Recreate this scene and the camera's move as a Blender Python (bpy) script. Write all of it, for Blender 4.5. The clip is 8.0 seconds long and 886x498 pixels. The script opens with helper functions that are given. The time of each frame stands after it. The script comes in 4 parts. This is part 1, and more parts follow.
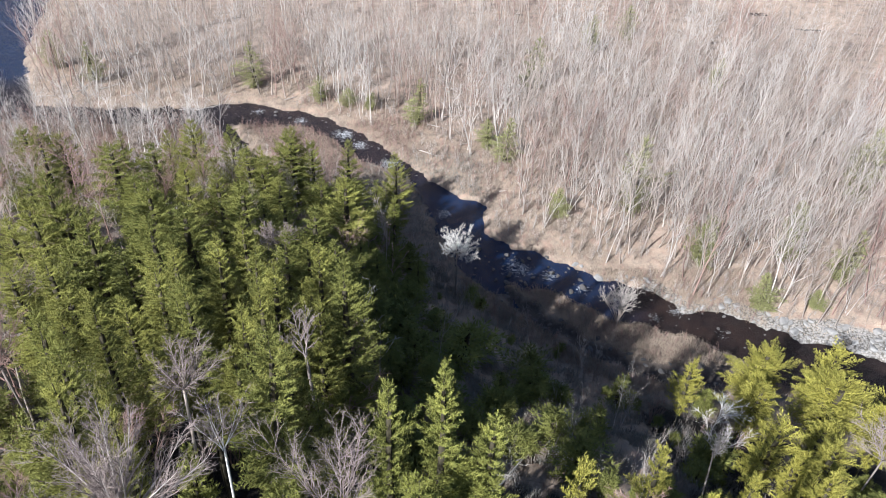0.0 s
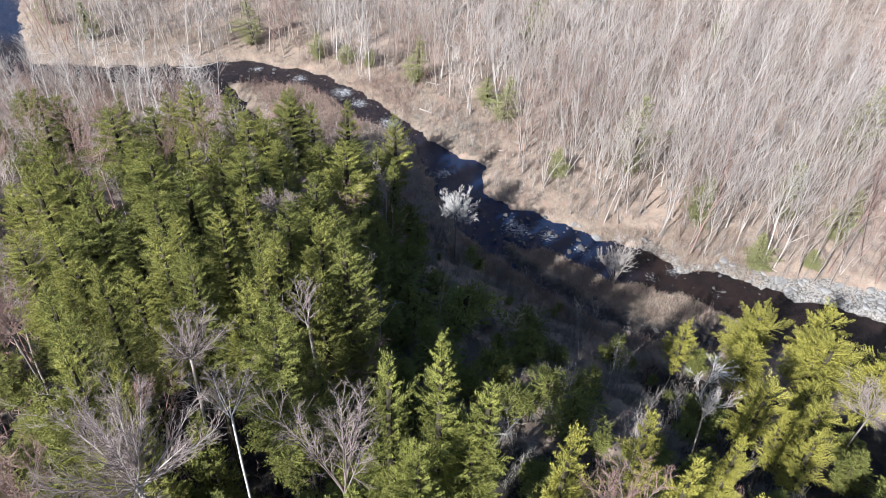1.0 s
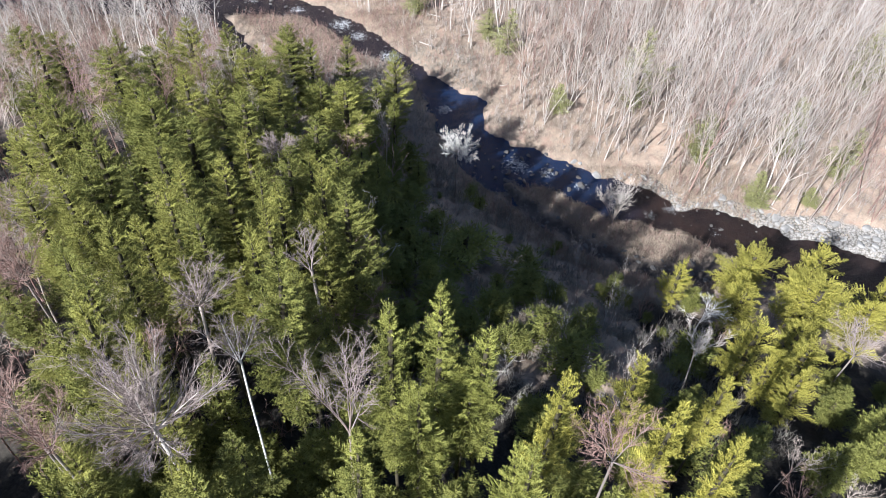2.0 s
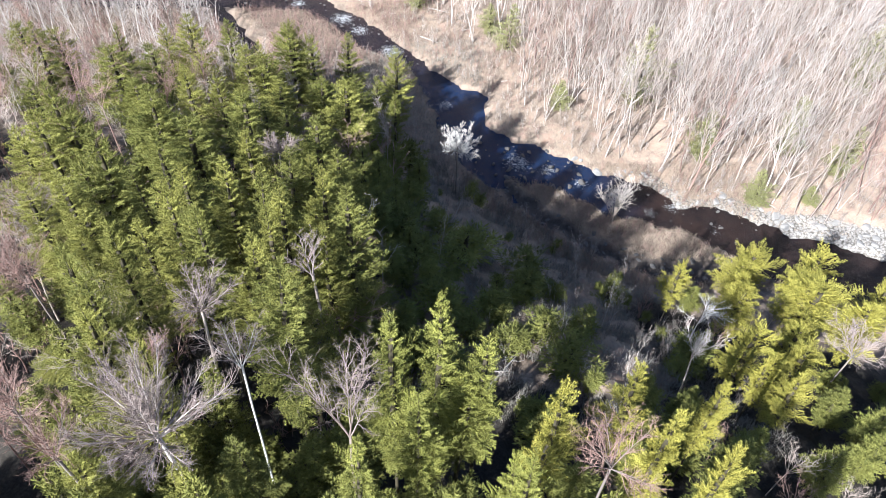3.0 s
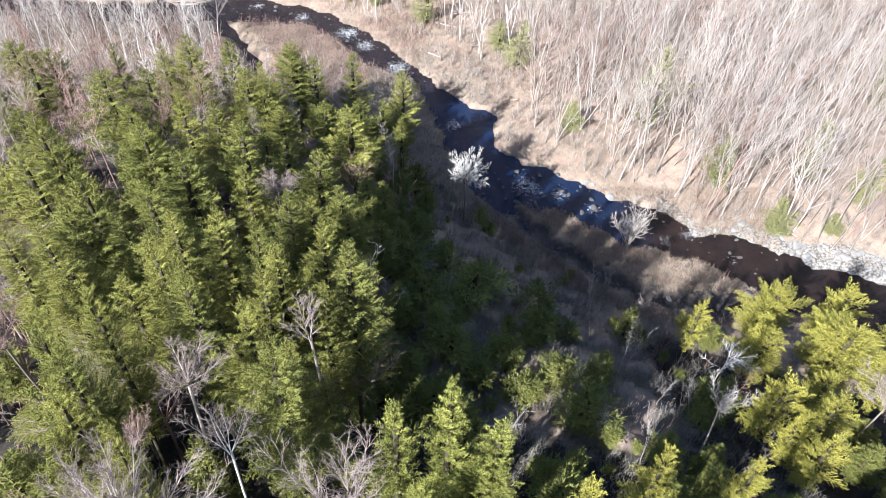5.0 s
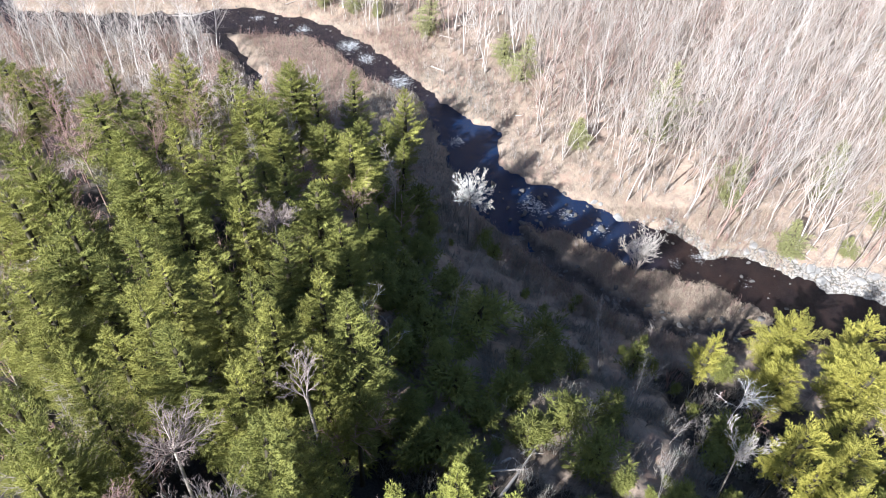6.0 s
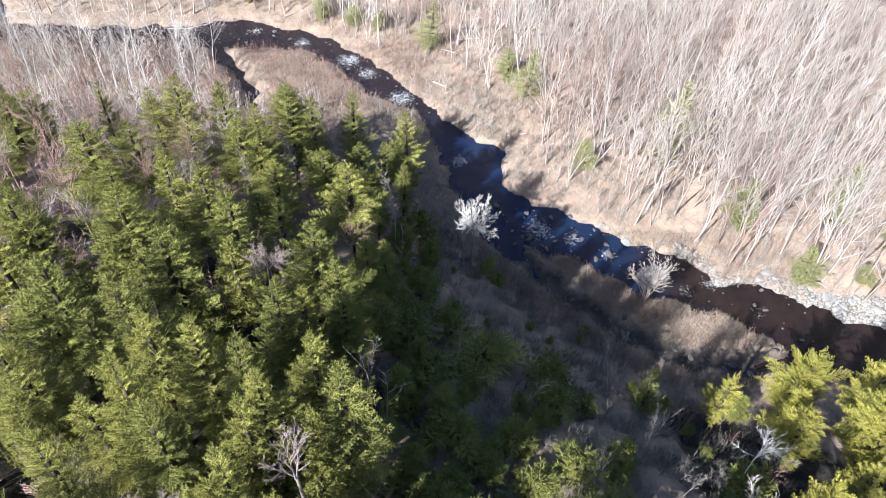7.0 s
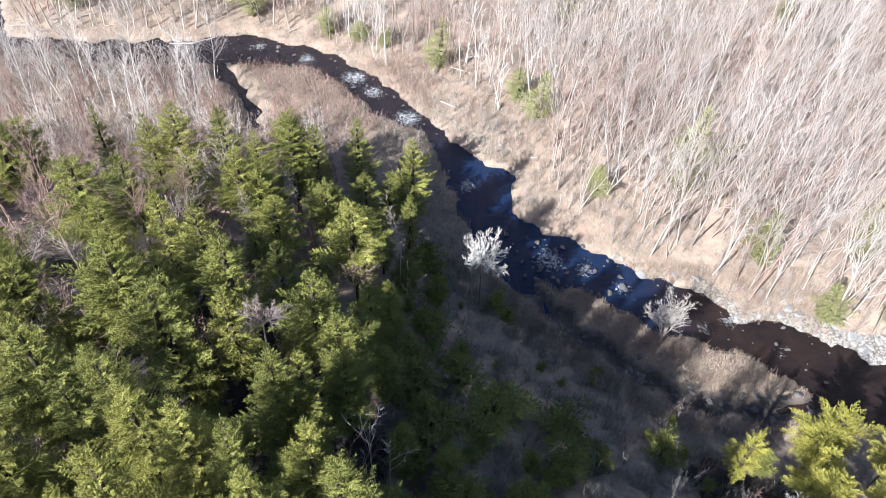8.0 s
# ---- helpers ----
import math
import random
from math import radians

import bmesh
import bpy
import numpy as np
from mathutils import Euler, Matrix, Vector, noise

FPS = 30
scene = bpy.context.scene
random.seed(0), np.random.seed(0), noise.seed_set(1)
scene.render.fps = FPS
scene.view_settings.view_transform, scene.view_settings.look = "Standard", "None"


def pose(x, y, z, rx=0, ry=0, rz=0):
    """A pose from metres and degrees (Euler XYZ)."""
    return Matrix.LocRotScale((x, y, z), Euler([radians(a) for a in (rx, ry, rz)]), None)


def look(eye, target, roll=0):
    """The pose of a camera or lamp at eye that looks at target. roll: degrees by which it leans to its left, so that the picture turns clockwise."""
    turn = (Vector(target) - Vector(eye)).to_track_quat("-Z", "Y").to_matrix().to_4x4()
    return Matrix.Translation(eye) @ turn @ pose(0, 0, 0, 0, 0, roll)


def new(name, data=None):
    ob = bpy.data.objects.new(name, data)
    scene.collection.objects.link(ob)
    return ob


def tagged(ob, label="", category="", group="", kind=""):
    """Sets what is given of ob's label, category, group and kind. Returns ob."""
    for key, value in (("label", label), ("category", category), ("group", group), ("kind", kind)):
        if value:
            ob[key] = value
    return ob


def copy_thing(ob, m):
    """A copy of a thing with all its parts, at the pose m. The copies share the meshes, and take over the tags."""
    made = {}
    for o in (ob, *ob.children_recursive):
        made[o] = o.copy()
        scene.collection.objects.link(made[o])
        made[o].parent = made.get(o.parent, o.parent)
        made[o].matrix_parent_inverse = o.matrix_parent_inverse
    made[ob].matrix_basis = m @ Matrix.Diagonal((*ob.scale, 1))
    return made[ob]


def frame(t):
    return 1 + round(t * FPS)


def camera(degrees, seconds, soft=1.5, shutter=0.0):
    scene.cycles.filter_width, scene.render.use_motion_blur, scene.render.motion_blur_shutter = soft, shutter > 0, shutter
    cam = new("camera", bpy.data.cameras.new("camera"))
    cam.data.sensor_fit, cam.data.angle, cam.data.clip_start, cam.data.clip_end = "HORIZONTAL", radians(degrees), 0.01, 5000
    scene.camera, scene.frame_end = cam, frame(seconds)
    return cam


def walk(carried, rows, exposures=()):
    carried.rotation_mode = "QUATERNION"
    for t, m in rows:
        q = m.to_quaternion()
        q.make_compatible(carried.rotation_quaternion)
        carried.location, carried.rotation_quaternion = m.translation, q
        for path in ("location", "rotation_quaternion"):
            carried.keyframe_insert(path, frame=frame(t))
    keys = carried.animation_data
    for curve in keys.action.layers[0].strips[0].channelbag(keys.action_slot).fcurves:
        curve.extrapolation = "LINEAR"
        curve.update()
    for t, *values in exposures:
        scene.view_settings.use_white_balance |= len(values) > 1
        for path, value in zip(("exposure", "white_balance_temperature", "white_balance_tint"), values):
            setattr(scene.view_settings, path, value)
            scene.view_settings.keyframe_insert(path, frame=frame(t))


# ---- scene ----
cam = camera(63.3, 8.0, 0.9)
METRES, EYE, TILT, LEAN, TURN = 18.0, 50.0, -36.0, -2.2, 0.0
ROWS = [
    (0.0, 0.0, 0.0, 0.0, 0.0, 0.0, -0.0),
    (0.5, 0.0035, -0.0201, 0.0255, -0.01, -0.65, 0.01),
    (1.0, 0.008, -0.0407, 0.0502, 0.06, -3.77, 0.15),
    (1.5, 0.0115, -0.0609, 0.0773, 0.14, -7.46, 0.25),
    (3.0, 0.0125, -0.0833, 0.1482, 0.23, -10.2, -0.07),
    (3.5, 0.0097, -0.052, 0.1688, 0.37, -10.2, -0.17),
    (4.0, 0.0074, -0.0074, 0.1967, 0.49, -10.19, -0.25),
    (4.5, 0.0035, 0.0454, 0.2325, 0.59, -10.16, -0.28),
    (6.0, -0.0097, 0.2356, 0.3686, 0.87, -9.93, -0.38),
    (6.5, -0.0126, 0.3127, 0.4254, 0.96, -9.93, -0.39),
    (7.0, -0.0137, 0.3969, 0.4879, 1.03, -9.91, -0.41),
    (7.5, -0.0157, 0.4859, 0.5576, 1.11, -9.91, -0.43),
    (8.0, -0.0285, 0.5856, 0.6181, 1.54, -9.76, -0.84),
]
KELVIN, TINT = 5640, 11
EXPOSURES = [(t, e, KELVIN, TINT) for t, e in ((0.0, 0.96), (1.0, 0.96), (1.7, 1.03), (2.8, 1.52), (4.7, 1.49), (8.0, 1.46))]
walk(cam, [(t, pose(0, 0, EYE, TILT, LEAN, TURN) @ pose(METRES * x, METRES * y, METRES * z, 90 + pitch, roll, yaw)) for t, x, y, z, yaw, pitch, roll in ROWS], EXPOSURES)

# ---- light ----
SUN_AZ, SUN_EL = 219.0, 32.7  # compass bearing of the sun from +y, and its height
to_sun = Vector((math.sin(radians(SUN_AZ)) * math.cos(radians(SUN_EL)), math.cos(radians(SUN_AZ)) * math.cos(radians(SUN_EL)), math.sin(radians(SUN_EL))))
world = bpy.data.worlds.new("sky")
world.use_nodes = True
scene.world = world
sky = world.node_tree.nodes.new("ShaderNodeTexSky")
sky.sky_type, sky.sun_disc = "NISHITA", False
sky.sun_elevation, sky.sun_rotation = radians(SUN_EL), radians(SUN_AZ)
world.node_tree.nodes["Background"].inputs["Strength"].default_value = 0.048
world.node_tree.links.new(sky.outputs["Color"], world.node_tree.nodes["Background"].inputs["Color"])
sun_data = bpy.data.lights.new("sun", "SUN")
sun_data.energy, sun_data.angle, sun_data.color = 5.0, radians(0.53), (1.0, 0.947, 0.84)
sun = new("sun", sun_data)
sun.matrix_world = look(to_sun * 200, (0, 0, 0))


# ---- materials ----
def material(name, rough=0.85):
    m = bpy.data.materials.new(name)
    m.use_nodes = True
    nt = m.node_tree
    b = nt.nodes["Principled BSDF"]
    b.inputs["Roughness"].default_value = rough
    b.inputs["Specular IOR Level"].default_value = 0.25
    return m, nt, b


def node(nt, kind, ins=None, operation="", attribute_name=""):
    n = nt.nodes.new(kind)
    if operation:
        n.operation = operation
    if attribute_name:
        n.attribute_name = attribute_name
    for k, v in (ins or {}).items():
        if hasattr(v, "links"):
            nt.links.new(v, n.inputs[k])
        else:
            n.inputs[k].default_value = v
    return n


def noise_of(nt, scale, detail=4.0, rough=0.55, kind="Object", stretch=None):
    co = node(nt, "ShaderNodeTexCoord").outputs[kind]
    if stretch:
        co = node(nt, "ShaderNodeMapping", {"Vector": co, "Scale": stretch}).outputs["Vector"]
    return node(nt, "ShaderNodeTexNoise", {"Vector": co, "Scale": scale, "Detail": detail, "Roughness": rough}).outputs["Fac"]


def ramp(nt, fac, stops):
    r = node(nt, "ShaderNodeValToRGB", {"Fac": fac})
    e = r.color_ramp.elements
    while len(e) < len(stops):
        e.new(0.5)
    for s, (p, c) in zip(e, stops):
        s.position, s.color = p, (*c, 1)
    return r.outputs["Color"]


def blend(nt, fac, a, b, mode="MIX"):
    n = nt.nodes.new("ShaderNodeMix")
    n.data_type, n.blend_type = "RGBA", mode
    for s, v in ((n.inputs[0], fac), (n.inputs[6], a), (n.inputs[7], b)):
        if hasattr(v, "links"):
            nt.links.new(v, s)
        else:
            s.default_value = v if isinstance(v, float) else (*v, 1)
    return n.outputs[2]


def bump(nt, b, height, strength, distance):
    nt.links.new(node(nt, "ShaderNodeBump", {"Height": height, "Strength": strength, "Distance": distance}).outputs["Normal"], b.inputs["Normal"])


def bark(name, dark, light, scale=3.0):
    m, nt, b = material(name, 0.9)
    isl = node(nt, "ShaderNodeNewGeometry").outputs["Random Per Island"]
    tone = node(nt, "ShaderNodeObjectInfo").outputs["Random"]
    grain = noise_of(nt, scale, 6, 0.7, stretch=(1, 1, 0.35))
    base = blend(nt, grain, dark, light)
    base = blend(nt, 0.5, base, ramp(nt, isl, [(0.0, dark), (1.0, light)]))
    base = blend(nt, 0.35, base, ramp(nt, tone, [(0.0, dark), (1.0, light)]))
    nt.links.new(base, b.inputs["Base Color"])
    bump(nt, b, noise_of(nt, scale * 6, 5, 0.7, stretch=(1, 1, 0.3)), 0.5, 0.02)
    return m


def needles(name, deep, fresh):
    m, nt, b = material(name, 0.75)
    b.inputs["Specular IOR Level"].default_value = 0.1
    isl = node(nt, "ShaderNodeNewGeometry").outputs["Random Per Island"]
    tone = node(nt, "ShaderNodeObjectInfo").outputs["Random"]
    mottle = noise_of(nt, 0.55, 3, 0.6)
    mid = tuple((p + q) / 2 for p, q in zip(deep, fresh))
    base = ramp(nt, mottle, [(0.25, deep), (0.5, mid), (0.72, fresh)])
    base = blend(nt, 0.18, base, ramp(nt, isl, [(0.0, deep), (0.55, mid), (1.0, fresh)]))
    base = blend(nt, 0.35, base, ramp(nt, tone, [(0.0, mid), (1.0, fresh)]))
    base = blend(nt, ramp(nt, noise_of(nt, 9, 4, 0.75), [(0.35, (0.5, 0.5, 0.5)), (0.55, (0, 0, 0))]), base, deep)
    nt.links.new(base, b.inputs["Base Color"])
    thin = node(nt, "ShaderNodeBsdfTranslucent", {"Color": base})
    mix = node(nt, "ShaderNodeMixShader", {0: 0.07})
    nt.links.new(b.outputs[0], mix.inputs[1])
    nt.links.new(thin.outputs[0], mix.inputs[2])
    nt.links.new(mix.outputs[0], nt.nodes["Material Output"].inputs["Surface"])
    return m


BARK_PALE = bark("bark_pale", (0.33, 0.295, 0.27), (0.60, 0.545, 0.505))
BARK_TAN = bark("bark_tan", (0.29, 0.24, 0.21), (0.50, 0.43, 0.38))
BARK_RED = bark("bark_red", (0.20, 0.12, 0.10), (0.42, 0.29, 0.25))
BARK_ROSE = bark("bark_rose", (0.17, 0.125, 0.11), (0.43, 0.36, 0.335))
# conifer bark, taken near-black so that the crown cores read as shade
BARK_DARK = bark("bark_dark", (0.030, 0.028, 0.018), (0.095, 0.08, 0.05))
# darker copy of the bark, with shade put into its colour
BARK_SHADE = bark("bark_shaded", (0.13, 0.11, 0.10), (0.33, 0.285, 0.26))
BARK_WHITE = bark("bark_white", (0.45, 0.43, 0.41), (0.80, 0.77, 0.73))
NEEDLE_PINE = needles("needles_pine", (0.016, 0.025, 0.014), (0.38, 0.38, 0.10))
NEEDLE_HEMLOCK = needles("needles_hemlock", (0.020, 0.028, 0.014), (0.48, 0.465, 0.12))
NEEDLE_LIME = needles("needles_lime", (0.030, 0.040, 0.018), (0.50, 0.50, 0.125))
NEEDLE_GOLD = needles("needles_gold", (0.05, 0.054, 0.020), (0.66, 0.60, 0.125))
NEEDLE_OLIVE = needles("needles_olive", (0.15, 0.15, 0.07), (0.39, 0.385, 0.17))


def grass_material(name, dark, light):
    m, nt, b = material(name, 0.9)
    isl = node(nt, "ShaderNodeNewGeometry").outputs["Random Per Island"]
    base = ramp(nt, isl, [(0.0, dark), (1.0, light)])
    base = blend(nt, 0.5, base, ramp(nt, noise_of(nt, 0.3, 3), [(0.3, dark), (0.7, light)]))
    nt.links.new(base, b.inputs["Base Color"])
    return m


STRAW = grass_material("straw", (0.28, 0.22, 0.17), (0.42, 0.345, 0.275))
# greyer, darker dry grass: the shade of slope and bank is in its colour
SHADED_GRASS = grass_material("shaded_grass", (0.15, 0.14, 0.125), (0.36, 0.335, 0.29))


def stone_material(name, dark, light):
    m, nt, b = material(name, 0.85)
    tone = node(nt, "ShaderNodeObjectInfo").outputs["Random"]
    isl = node(nt, "ShaderNodeNewGeometry").outputs["Random Per Island"]
    base = ramp(nt, noise_of(nt, 2.2, 8, 0.7), [(0.3, dark), (0.7, light)])
    base = blend(nt, 0.3, base, ramp(nt, tone, [(0.0, dark), (1.0, light)]))
    base = blend(nt, 0.3, base, ramp(nt, isl, [(0.0, dark), (1.0, light)]))
    nt.links.new(base, b.inputs["Base Color"])
    bump(nt, b, noise_of(nt, 9, 6, 0.7), 0.6, 0.04)
    return m


STONE = stone_material("stone", (0.15, 0.145, 0.14), (0.38, 0.365, 0.35))
STONE_DARK = stone_material("stone_wet", (0.045, 0.043, 0.042), (0.16, 0.15, 0.145))


def ground_material():
    """Leaf litter, straw, needle litter darkened for shade, and cobbles, by the cover attributes of the plan."""
    m, nt, b = material("ground_cover", 0.95)
    fine, mid, wide = noise_of(nt, 6, 8, 0.75), noise_of(nt, 0.9, 6, 0.65), noise_of(nt, 0.09, 4, 0.6)
    litter = ramp(nt, fine, [(0.25, (0.15, 0.115, 0.09)), (0.5, (0.34, 0.27, 0.215)), (0.78, (0.54, 0.46, 0.385))])
    litter = blend(nt, ramp(nt, mid, [(0.42, (0, 0, 0)), (0.62, (0.6, 0.6, 0.6))]), litter, (0.45, 0.34, 0.28))
    straw = ramp(nt, noise_of(nt, 4, 8, 0.75, stretch=(1, 0.4, 1)), [(0.2, (0.18, 0.135, 0.105)), (0.5, (0.295, 0.235, 0.185)), (0.8, (0.40, 0.335, 0.27))])
    straw = blend(nt, ramp(nt, mid, [(0.5, (0, 0, 0)), (0.66, (0.75, 0.75, 0.75))]), straw, (0.30, 0.205, 0.165))
    # needle litter, darkened to near-black so the shade under the trees is painted in
    shaded_duff = ramp(nt, fine, [(0.3, (0.018, 0.017, 0.015)), (0.7, (0.080, 0.070, 0.060))])
    cobble = node(nt, "ShaderNodeTexVoronoi", {"Vector": node(nt, "ShaderNodeTexCoord").outputs["Object"], "Scale": 4.5, "Randomness": 1.0})
    stones = ramp(nt, cobble.outputs["Distance"], [(0.05, (0.38, 0.36, 0.345)), (0.45, (0.29, 0.275, 0.26)), (0.7, (0.14, 0.13, 0.115))])
    bed = ramp(nt, fine, [(0.3, (0.016, 0.016, 0.018)), (0.7, (0.075, 0.068, 0.066))])
    att = lambda n: node(nt, "ShaderNodeAttribute", attribute_name=n).outputs["Fac"]
    rough_edge = lambda a: ramp(nt, node(nt, "ShaderNodeMath", {0: a, 1: node(nt, "ShaderNodeMath", {0: mid, 1: 0.5}, operation="SUBTRACT").outputs[0]}, operation="ADD").outputs[0], [(0.35, (0, 0, 0)), (0.65, (1, 1, 1))])
    base = blend(nt, rough_edge(att("straw")), litter, straw)
    base = blend(nt, rough_edge(att("shaded_duff")), base, shaded_duff)
    base = blend(nt, rough_edge(att("stones")), base, stones)
    base = blend(nt, att("bed"), base, bed)
    base = blend(nt, 0.6, base, ramp(nt, noise_of(nt, 0.55, 5, 0.7), [(0.36, (0.45, 0.45, 0.47)), (0.5, (1.0, 1.0, 1.0)), (0.64, (1.35, 1.3, 1.25))]), "MULTIPLY")
    base = blend(nt, 0.35, base, ramp(nt, wide, [(0.3, (0.62, 0.6, 0.58)), (0.7, (1.25, 1.2, 1.15))]), "MULTIPLY")
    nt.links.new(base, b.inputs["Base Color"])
    bump(nt, b, fine, 0.6, 0.07)
    return m


def water_material():
    m, nt, b = material("river_water", 0.06)
    b.inputs["IOR"].default_value = 1.33
    # the sky's reflection is painted as blue into the water's base colour
    sky_murk = ramp(nt, noise_of(nt, 0.35, 5, 0.6), [(0.3, (0.004, 0.014, 0.050)), (0.7, (0.012, 0.026, 0.065))])
    peat = ramp(nt, noise_of(nt, 0.35, 5, 0.6), [(0.3, (0.010, 0.008, 0.010)), (0.7, (0.029, 0.018, 0.016))])
    # brown water in the sunlit reaches, painted blue in the shaded ones
    sky_murk = blend(nt, node(nt, "ShaderNodeAttribute", attribute_name="sunlit_reach").outputs["Fac"], sky_murk, peat)
    broken = node(nt, "ShaderNodeAttribute", attribute_name="rapid").outputs["Fac"]
    curl = node(nt, "ShaderNodeTexNoise", {"Vector": node(nt, "ShaderNodeTexCoord").outputs["Object"], "Scale": 2.4, "Detail": 8.0, "Roughness": 0.68, "Distortion": 2.2}).outputs["Fac"]
    level = node(nt, "ShaderNodeMath", {0: curl, 1: node(nt, "ShaderNodeMath", {0: broken, 1: 0.24}, operation="MULTIPLY").outputs[0]}, operation="ADD").outputs[0]
    white = ramp(nt, level, [(0.69, (0, 0, 0)), (0.76, (0.85, 0.85, 0.85))])
    nt.links.new(blend(nt, white, sky_murk, (0.62, 0.64, 0.66)), b.inputs["Base Color"])
    nt.links.new(node(nt, "ShaderNodeMath", {0: node(nt, "ShaderNodeMath", {0: white, 1: 0.6}, operation="MULTIPLY").outputs[0], 1: 0.06}, operation="ADD").outputs[0], b.inputs["Roughness"])
    b.inputs["Specular IOR Level"].default_value = 0.32
    rip = node(nt, "ShaderNodeMath", {0: noise_of(nt, 1.6, 5, 0.65), 1: noise_of(nt, 7, 3, 0.6)}, operation="ADD").outputs[0]
    bump(nt, b, rip, 0.6, 0.14)
    return m


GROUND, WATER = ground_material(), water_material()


# ---- the lie of the land ----
FAR_BANK = [(-150, 260), (-112, 200), (-82, 154), (-77, 137), (-72.5, 123), (-66, 111), (-62, 103.5), (-48.6, 103.2), (-35, 105.2), (-30, 107.2),
            (-24, 105.4), (-15.7, 102.4), (-9, 96), (-2.7, 88.4), (1.4, 83.8), (3.5, 80.9), (6.8, 79.7), (7.3, 76), (7, 73.3), (8.9, 70.2),
            (11.8, 68.9), (15.1, 67.1), (19.8, 63.5), (24.3, 62.8), (28, 58.6), (32.4, 58.7), (37.3, 55.4), (60, 47), (120, 34), (260, 20)]
NEAR_BANK = [(260, 6), (120, 22), (60, 38), (40, 46.5), (31.7, 51.2), (26.8, 55.2), (21.8, 56.2), (18.4, 58), (14, 61.2), (9.6, 62.3), (6.2, 62),
             (4, 65.2), (1.4, 72.6), (0.3, 77.3), (-3.3, 86), (-7.6, 88), (-10.7, 90.7), (-14.9, 96.2), (-19.1, 99.2), (-30.5, 99.4), (-40, 98),
             (-60, 98.5), (-70, 97), (-79, 104), (-86, 118), (-91, 135), (-98, 154), (-128, 200), (-170, 260)]
FOOT = [(-260, 86), (-90, 82), (-50, 79), (-25, 75), (-6, 71), (1, 66), (6.5, 60.5), (11.3, 55.8), (15.9, 51.6), (20.3, 48.4), (28, 46), (40, 42), (70, 37), (130, 27), (300, 6)]
GULLY = [(5, 64), (7.9, 61.5), (11.5, 57.2), (15.9, 52.9), (20.3, 49.6), (27, 48.4), (34, 49.5), (40, 47.5)]
POOL = [(-31, 97.5), (-28, 94.4), (-25, 90), (-24, 86)]
BACKWATER = [(48, 182), (61, 169), (69, 168), (77, 155), (84, 152)]


def path_distance(px, py, pts):
    """Distance to an open line, and on which side of it a point lies."""
    best, side = np.full(px.shape, 1e9), np.zeros(px.shape)
    for (ax, ay), (bx, by) in zip(pts, pts[1:]):
        ux, uy = bx - ax, by - ay
        s = np.clip(((px - ax) * ux + (py - ay) * uy) / (ux * ux + uy * uy), 0, 1)
        d = np.hypot(px - ax - s * ux, py - ay - s * uy)
        closer = d < best
        side = np.where(closer, np.sign(ux * (py - ay) - uy * (px - ax)), side)
        best = np.where(closer, d, best)
    return best, side


def in_ring(px, py, ring):
    odd = np.zeros(px.shape, bool)
    for (ax, ay), (bx, by) in zip(ring, ring[1:] + ring[:1]):
        cross = (ay > py) != (by > py)
        odd ^= cross & (px < (bx - ax) * (py - ay) / (by - ay if by != ay else 1e-9) + ax)
    return odd


def smooth(v):
    v = np.clip(v, 0, 1)
    return v * v * (3 - 2 * v)


def waves(px, py, size, seed):
    """Cheap smooth unevenness, about -1 to 1."""
    r = np.random.RandomState(seed)
    out = np.zeros(px.shape)
    for _ in range(7):
        a, k, p = r.uniform(0, 6.283), r.uniform(0.6, 1.6) * 6.283 / size, r.uniform(0, 6.283)
        out += np.sin((px * math.cos(a) + py * math.sin(a)) * k + p + 1.3 * np.sin((py * math.cos(a) - px * math.sin(a)) * k * 0.7 + p))
    return out / 3.2


